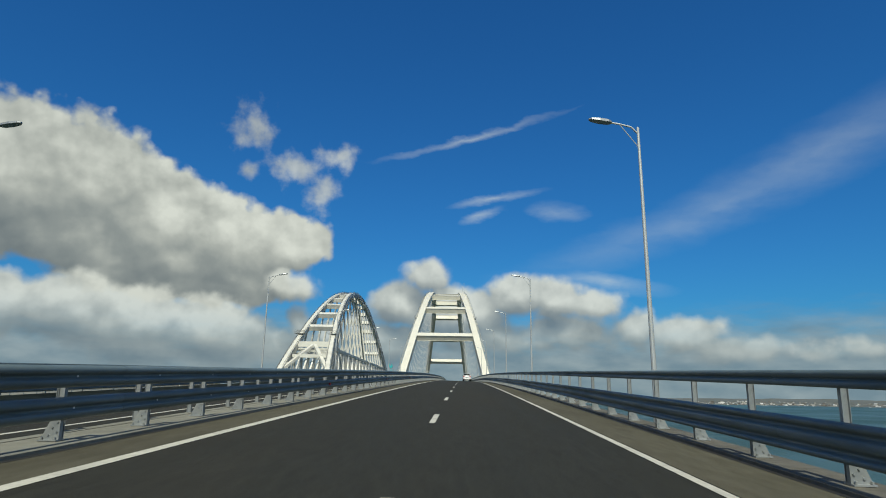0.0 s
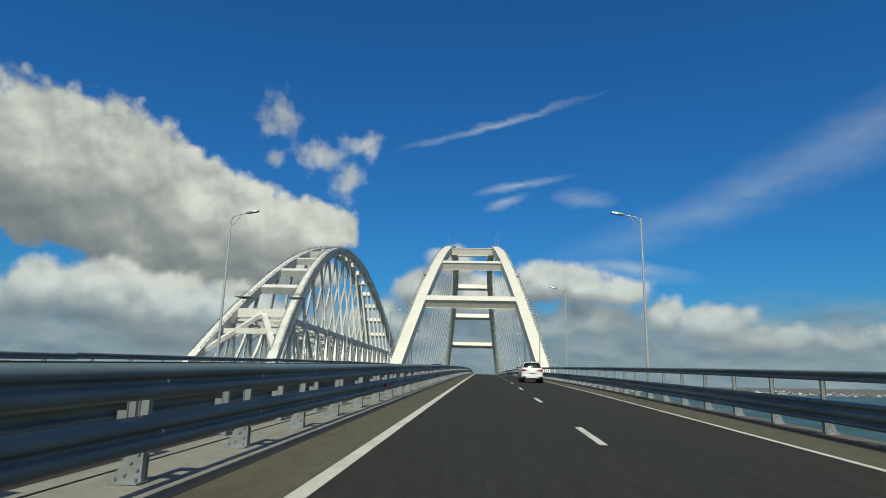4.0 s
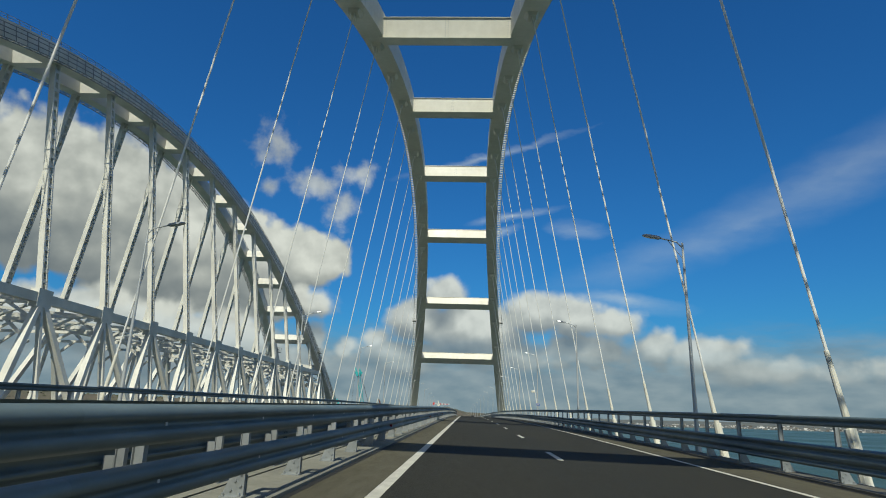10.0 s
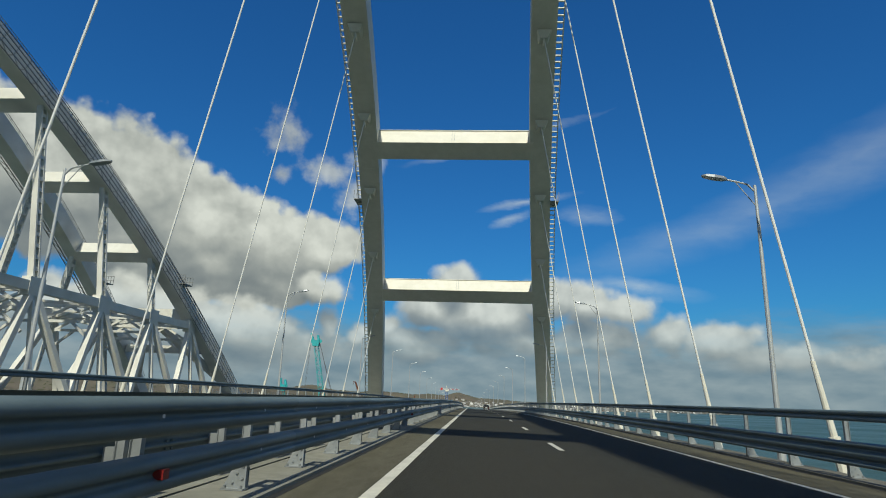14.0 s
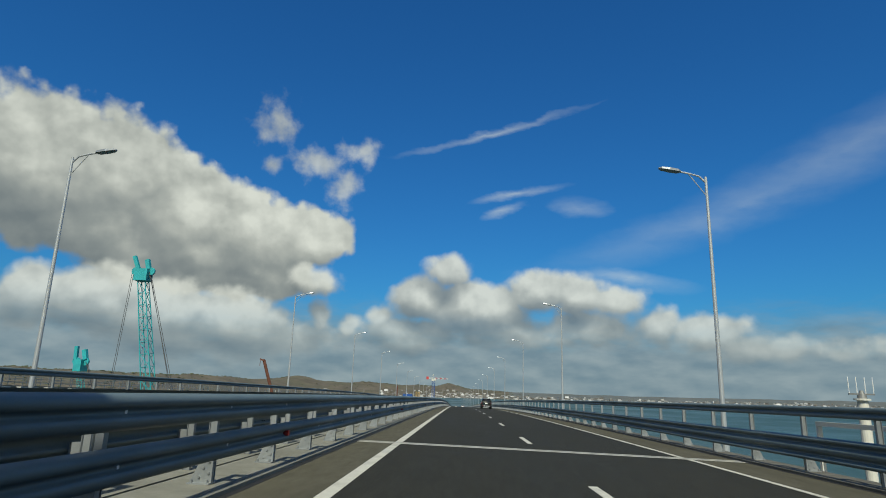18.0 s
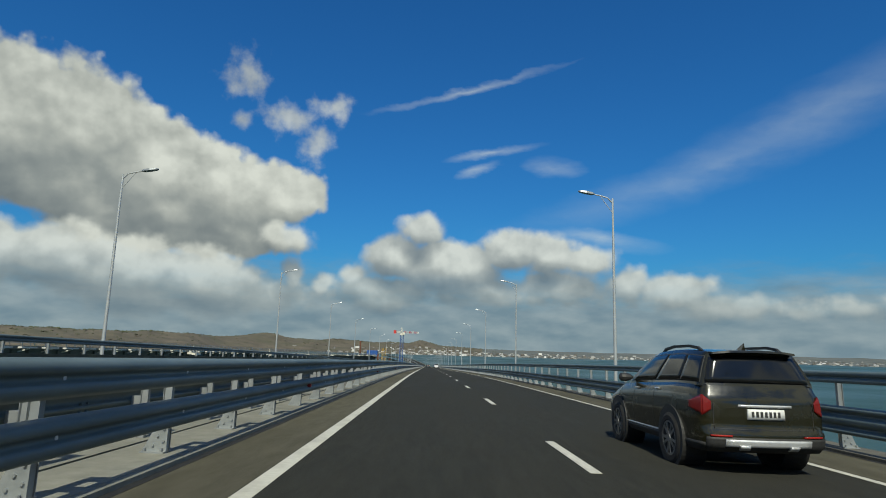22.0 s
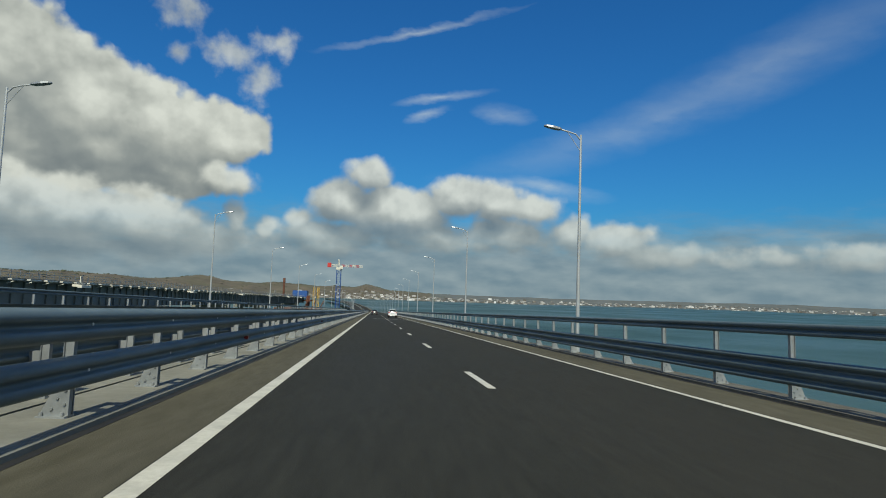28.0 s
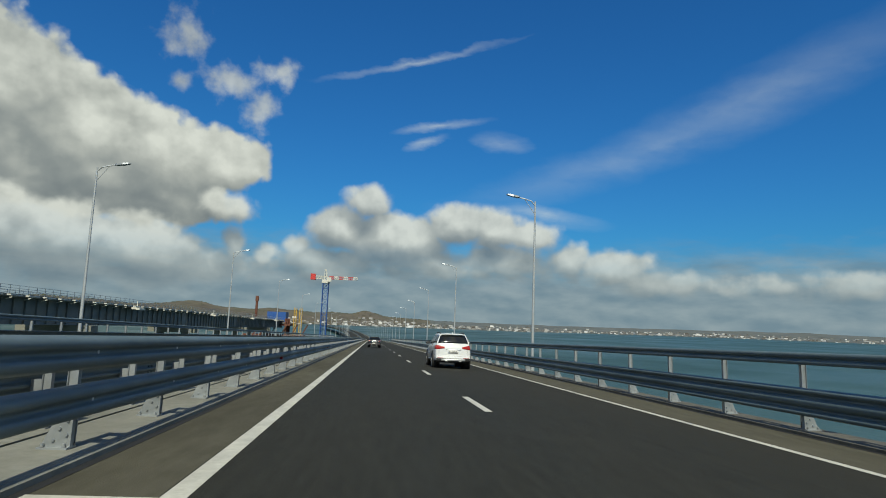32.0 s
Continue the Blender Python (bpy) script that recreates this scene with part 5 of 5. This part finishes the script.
def car(label, body_mat, L, W, H, tail=(0.5, 0.72, 0.92), rear_lean=0.42, rails=True, skid=silver, lens=None):
    """An SUV that faces +y. Body, cabin, glass and lamps all lie on the same curved skins."""
    ob = new("car")
    lens = lens or red_lens
    tagged(ob, label, "car")
    h, y0, y1 = W / 2, -L / 2, L / 2

    def belt(u):
        return H * tab(u, (0, 0.15, 0.6, 0.78, 0.93, 1.0), (0.685, 0.69, 0.655, 0.625, 0.56, 0.5))

    def low_w(u, v):
        plan = tab(u, (0, 0.06, 0.2, 0.8, 0.95, 1), (0.9, 0.965, 1, 0.99, 0.93, 0.8))
        return h * plan * tab(v, (0, 0.12, 0.5, 0.82, 1), (0.93, 0.975, 1.0, 0.98, 0.92))

    def rear_y(v):
        return y0 + tab(v, (0, 0.1, 0.3, 0.36, 0.75, 1), (0.1, 0.02, 0.0, 0.05, 0.06, 0.13))

    def low_side(side, u, v):
        yf = y1 - tab(v, (0, 0.15, 0.5, 0.8, 1), (0.16, 0.03, 0.0, 0.08, 0.3))
        return Vector((side * low_w(u, v), rear_y(v) + (yf - rear_y(v)) * u, 0.3 + (belt(u) - 0.3) * v))

    def low_rear(c, v):
        return Vector((c * low_w(0, v), rear_y(v) - 0.1 * (1 - c * c), 0.3 + (belt(0) - 0.3) * v))

    def low_front(c, v):
        p = low_side(1, 1, v)
        return Vector((c * p.x, p.y + 0.16 * (1 - c * c), p.z))

    def deck(c, u):
        p = low_side(1, u, 1)
        return Vector((c * p.x, p.y + (0.16 * (1 - c * c) if u > 0.99 else 0), p.z + 0.07 * (1 - c ** 4)))

    yb = (rear_y(1) + 0.02, y1 - 1.22)
    yr = (y0 + rear_lean, y1 - 2.12)

    def cab(side, u, v):
        w0 = low_w(0.05 + 0.68 * u, 1) * 0.985
        w1 = h * 0.72 * (1 - 0.07 * (2 * u - 1) ** 4)
        a = yb[0] + (yb[1] - yb[0]) * u
        b = yr[0] + (yr[1] - yr[0]) * u
        z0 = belt(0.03 + 0.7 * u) - 0.01
        z1 = H - 0.045 - 0.05 * (2 * u - 0.9) ** 2
        k = v ** 1.25
        return Vector((side * (w0 + (w1 - w0) * k), a + (b - a) * v ** 1.1, z0 + (z1 - z0) * v))

    def cab_rear(c, v):
        p = cab(1, 0, v)
        return Vector((c * p.x, p.y - 0.08 * (1 - c * c), p.z + 0.03 * v * (1 - c * c)))

    def cab_front(c, v):
        p = cab(1, 1, v)
        return Vector((c * p.x, p.y + 0.2 * (1 - c * c), p.z + 0.03 * v * (1 - c * c)))

    def roof(c, u):
        p = cab(1, u, 1)
        dy = -0.08 * (1 - c * c) if u < 0.01 else 0.2 * (1 - c * c) if u > 0.99 else 0
        return Vector((c * p.x, p.y + dy, p.z + 0.035 * (1 - c ** 4)))

    def skin(bm, fn, a0, a1, b0, b1, na, nb, off=Vector(), skirt=0.0):
        g = [[bm.verts.new(fn(a0 + (a1 - a0) * i / na, b0 + (b1 - b0) * j / nb) + off) for j in range(nb + 1)] for i in range(na + 1)]
        for i in range(na):
            for j in range(nb):
                f = bm.faces.new((g[i][j], g[i + 1][j], g[i + 1][j + 1], g[i][j + 1]))
                f.smooth = True
        if skirt:
            rim = [g[i][0] for i in range(na + 1)] + [g[na][j] for j in range(1, nb + 1)] + [g[i][nb] for i in range(na - 1, -1, -1)] + [g[0][j] for j in range(nb - 1, 0, -1)]
            inner = [bm.verts.new(p.co - off.normalized() * skirt) for p in rim]
            for k in range(len(rim)):
                m = (k + 1) % len(rim)
                bm.faces.new((rim[k], rim[m], inner[m], inner[k]))

    def patch(name, fn, a0, a1, b0, b1, mat, off, label="", na=8, nb=5, parent=None):
        bm = bmesh.new()
        skin(bm, fn, a0, a1, b0, b1, na, nb, off, off.length + 0.015)
        bmesh.ops.recalc_face_normals(bm, faces=bm.faces)
        return part(name, bm, mat, parent or ob, label)

    def wedge(c, v):
        """The lamp's outline: tall at the corner, narrow towards the tailgate."""
        k = min(max((abs(c) - tail[0]) / (1 - tail[0]), 0), 1)
        m = tail[1] + (tail[2] - tail[1]) * 0.45
        return m + (tail[1] + (tail[2] - tail[1]) * v - m) * (0.4 + 0.6 * k)

    def on(side):
        return lambda u, v: low_side(side, u, v)

    def on_cab(side):
        return lambda u, v: cab(side, u, v)

    bm = bmesh.new()
    for side in (-1, 1):
        skin(bm, on(side), 0, 1, 0, 1, 40, 14)
    skin(bm, low_rear, -1, 1, 0, 1, 16, 14)
    skin(bm, low_front, -1, 1, 0, 1, 12, 14)
    skin(bm, deck, -1, 1, 0, 1, 12, 40)
    bmesh.ops.remove_doubles(bm, verts=bm.verts, dist=0.004)
    bmesh.ops.recalc_face_normals(bm, faces=bm.faces)
    part("body", bm, body_mat, ob)
    bm = bmesh.new()
    for side in (-1, 1):
        skin(bm, on_cab(side), 0, 1, 0, 1, 24, 8)
    skin(bm, cab_rear, -1, 1, 0, 1, 12, 8)
    skin(bm, cab_front, -1, 1, 0, 1, 12, 8)
    skin(bm, roof, -1, 1, 0, 1, 12, 24)
    bmesh.ops.remove_doubles(bm, verts=bm.verts, dist=0.004)
    bmesh.ops.recalc_face_normals(bm, faces=bm.faces)
    part("cabin", bm, body_mat, ob)
    back = Vector((0, -1, 0))
    for side in (-1, 1):
        out = Vector((side, 0, 0.25)).normalized()
        flat_out = Vector((side, 0, 0))
        patch("window_surround", on_cab(side), 0.0, 0.95, 0.1, 0.9, plastic, out * 0.004, "black window surround", 20)
        for a, b in ((0.005, 0.2), (0.21, 0.53), (0.54, 0.93)):
            patch("side_window", on_cab(side), a, b, 0.13, 0.87, car_glass, out * 0.008, "dark tinted side window")
        patch("tail_light", lambda c, v: low_rear(c, wedge(c, v)), side * tail[0], side * 1.0, 0, 1, lens, back * 0.014, "red tail light", 10, 6)
        patch("lamp_divider", lambda c, v: low_rear(c, wedge(c, v)), side * 0.84, side * 0.85, 0.05, 0.95, plastic, back * 0.017, "dark lamp divider", 1, 4)
        patch("tail_light", lambda u, v: low_side(side, u, wedge(1 - u * 2.2, v)), 0.0, 0.075, 0, 1, lens, flat_out * 0.006, "red tail light", 8, 6)
        patch("reflector", low_rear, side * 0.6, side * 0.94, 0.235, 0.262, red_lens, back * 0.028, "red reflector strip", 4, 2)
        patch("sill", on(side), 0.0, 0.98, 0.0, 0.14, plastic, flat_out * 0.012, "black plastic sill", 24, 3)
        patch("sill_strip", on(side), 0.25, 0.78, 0.15, 0.175, silver, flat_out * 0.014, "bright sill strip", 12, 1)
        patch("exhaust_tip", low_rear, side * 0.34, side * 0.5, 0.04, 0.11, silver, back * 0.06, "", 4, 2)
        for u in (0.345, 0.575):
            patch("door_handle", on(side), u - 0.026, u + 0.02, 0.885, 0.915, silver, flat_out * 0.028, "bright door handle", 4, 2)
        for u in (0.37, 0.6, 0.795):
            patch("door_gap", on(side), u, u + 0.0022, 0.16, 0.98, plastic, flat_out * 0.0015, "", 1, 10)
        bm = bmesh.new()
        c = cab(side, 0.93, 0.12) + Vector((side * 0.13, 0.02, 0.05))
        rings = []
        for dx, sc in ((-0.13, 0.25), (-0.06, 0.8), (0.02, 1.0), (0.09, 0.95), (0.12, 0.6)):
            rings.append([c + Vector((side * dx, 0.085 * sc * math.cos(k * math.pi / 5), 0.08 * sc * math.sin(k * math.pi / 5))) for k in range(10)])
        sweep(bm, rings)
        bmesh.ops.recalc_face_normals(bm, faces=bm.faces)
        part("mirror", bm, plastic, ob, "black door mirror")
        if rails:
            bm = bmesh.new()
            pts = [roof(side * 0.9, u) + Vector((0, 0, z)) for u, z in ((0.1, -0.01), (0.16, 0.035), (0.3, 0.055), (0.6, 0.055), (0.78, 0.035), (0.85, -0.01))]
            for a, b in zip(pts, pts[1:]):
                bar(bm, a, b, 0.035, 0.04)
            part("roof_rail", bm, plastic, ob, "black roof rail")
    patch("rear_window", cab_rear, -0.93, 0.93, 0.1, 0.86, car_glass, back * 0.01, "dark tinted rear window", 12)
    patch("windscreen", cab_front, -0.92, 0.92, 0.08, 0.9, car_glass, Vector((0, 1, 0)) * 0.01, "", 12)
    bm = bmesh.new()
    sweep(bm, [[roof(c, 0.0) + Vector((0, dy, dz)) for dy, dz in ((0.1, 0.012), (-0.13, 0.0), (-0.14, -0.03), (0.05, -0.04))] for c in (-0.95, -0.6, -0.2, 0.2, 0.6, 0.95)])
    bmesh.ops.recalc_face_normals(bm, faces=bm.faces)
    part("spoiler", bm, body_mat, ob)
    patch("rear_bumper", low_rear, -1.0, 1.0, 0.0, 0.23, plastic, back * 0.02, "black plastic rear bumper", 16)
    patch("front_bumper", low_front, -0.99, 0.99, 0.0, 0.35, plastic, Vector((0, 1, 0)) * 0.02, "", 12)
    patch("skid_plate", low_rear, -0.72, 0.72, 0.09, 0.2, skid, back * 0.045, "silver rear skid plate", 10, 3)
    patch("tailgate_gap", low_rear, -0.82, 0.82, 0.345, 0.352, plastic, back * 0.002, "", 12, 1)
    for c in (-0.84, 0.82):
        patch("tailgate_gap", low_rear, c, c + 0.012, 0.35, 0.72, plastic, back * 0.002, "", 1, 6)
    patch("tailgate_trim", low_rear, -0.45, 0.45, 0.68, 0.72, silver, back * 0.012, "bright tailgate trim", 8, 1)
    k = 0.28 / h
    plate = patch("number_plate", low_rear, -k, k, 0.5, 0.655, plate_white, back * 0.02, "white number plate", 4, 2)
    for n in range(7):
        bm = bmesh.new()
        skin(bm, low_rear, -k * 0.8 + n * k * 0.235, -k * 0.66 + n * k * 0.235, 0.535, 0.62, 1, 1, back * 0.024)
        part("plate_bar", bm, plastic, plate)
    bm = bmesh.new()
    c = roof(0, 0.1)
    v = [bm.verts.new(c + Vector(p)) for p in ((-0.025, -0.06, 0), (0.025, -0.06, 0), (0.015, 0.14, 0), (-0.015, 0.14, 0), (0, -0.08, 0.1))]
    for f in ((0, 1, 4), (1, 2, 4), (2, 3, 4), (3, 0, 4)):
        bm.faces.new([v[i] for i in f])
    part("antenna_fin", bm, body_mat, ob)
    # wheels before black discs: arch cladding, with the wells' shade given as black
    for side in (-1, 1):
        for y in (y0 + 0.95, y1 - 0.93):
            r = H * 0.214
            bm = bmesh.new()
            bar(bm, (side * (h - 0.35), y, r + 0.03), (side * (h + 0.006), y, r + 0.03), r * 2.48, sides=36, up=(0, 0, 1))
            part("wheel_arch", bm, plastic, ob, "black plastic wheel arch, filled black for the shaded well")
            bm = bmesh.new()
            ringsw = [[(side * (h + dx), y + rr * math.cos(c), r + rr * math.sin(c)) for c in [2 * math.pi * i / 36 for i in range(36)]] for dx, rr in ((0.012, r * 0.66), (0.03, r * 0.72), (0.03, r * 0.88), (0.01, r), (-0.2, r), (-0.22, r * 0.8))]
            sweep(bm, ringsw)
            bmesh.ops.recalc_face_normals(bm, faces=bm.faces)
            wheel = part("wheel", bm, tyre_mat, ob, "black tyre")
            bm = bmesh.new()
            x = side * (h + 0.016)
            for k5 in range(10):
                c = 2 * math.pi * k5 / 10 + (0.16 if k5 % 2 else 0)
                bar(bm, (x, y + 0.04 * math.cos(c), r + 0.04 * math.sin(c)), (x, y + r * 0.64 * math.cos(c), r + r * 0.64 * math.sin(c)), 0.035, 0.02, up=(1, 0, 0))
            bar(bm, (x - 0.02, y, r), (x + 0.014, y, r), 0.13, sides=12, up=(0, 0, 1))
            for k5 in range(36):
                c, d = 2 * math.pi * k5 / 36, 2 * math.pi * (k5 + 1) / 36
                bar(bm, (x, y + r * 0.65 * math.cos(c), r + r * 0.65 * math.sin(c)), (x, y + r * 0.65 * math.cos(d), r + r * 0.65 * math.sin(d)), 0.022, 0.02, up=(1, 0, 0))
            part("rim", bm, alloy, wheel, "grey alloy rim")
    return ob


white_suv = car("white SUV with black trim with red tail lights", car_white, 4.7, 1.92, 1.78, (0.52, 0.7, 0.93))
white_suv.matrix_basis = site(143.9, 1.88)
dark_suv = car("dark olive SUV with black roof rails and silver skid plate", car_olive, 4.32, 1.82, 1.7, (0.87, 0.55, 0.86), 0.3, lens=dark_lens)
dark_suv.matrix_basis = site(523.0, 2.38)
copy_thing(white_suv, site(781.0, 1.75))["label"] = "white SUV far ahead on the bridge"
black_car = car("black car far ahead on the bridge", car_black, 4.4, 1.8, 1.52, (0.7, 0.75, 0.92), 0.6, False, plastic)
black_car.matrix_basis = site(835, -1.9)
copy_thing(black_car, site(176, MID - 3.4, 0, True, 180))["label"] = "dark car on the opposite carriageway"
copy_thing(white_suv, site(231, MID - 3.4, 0, True, 180))["label"] = "white SUV on the opposite carriageway"
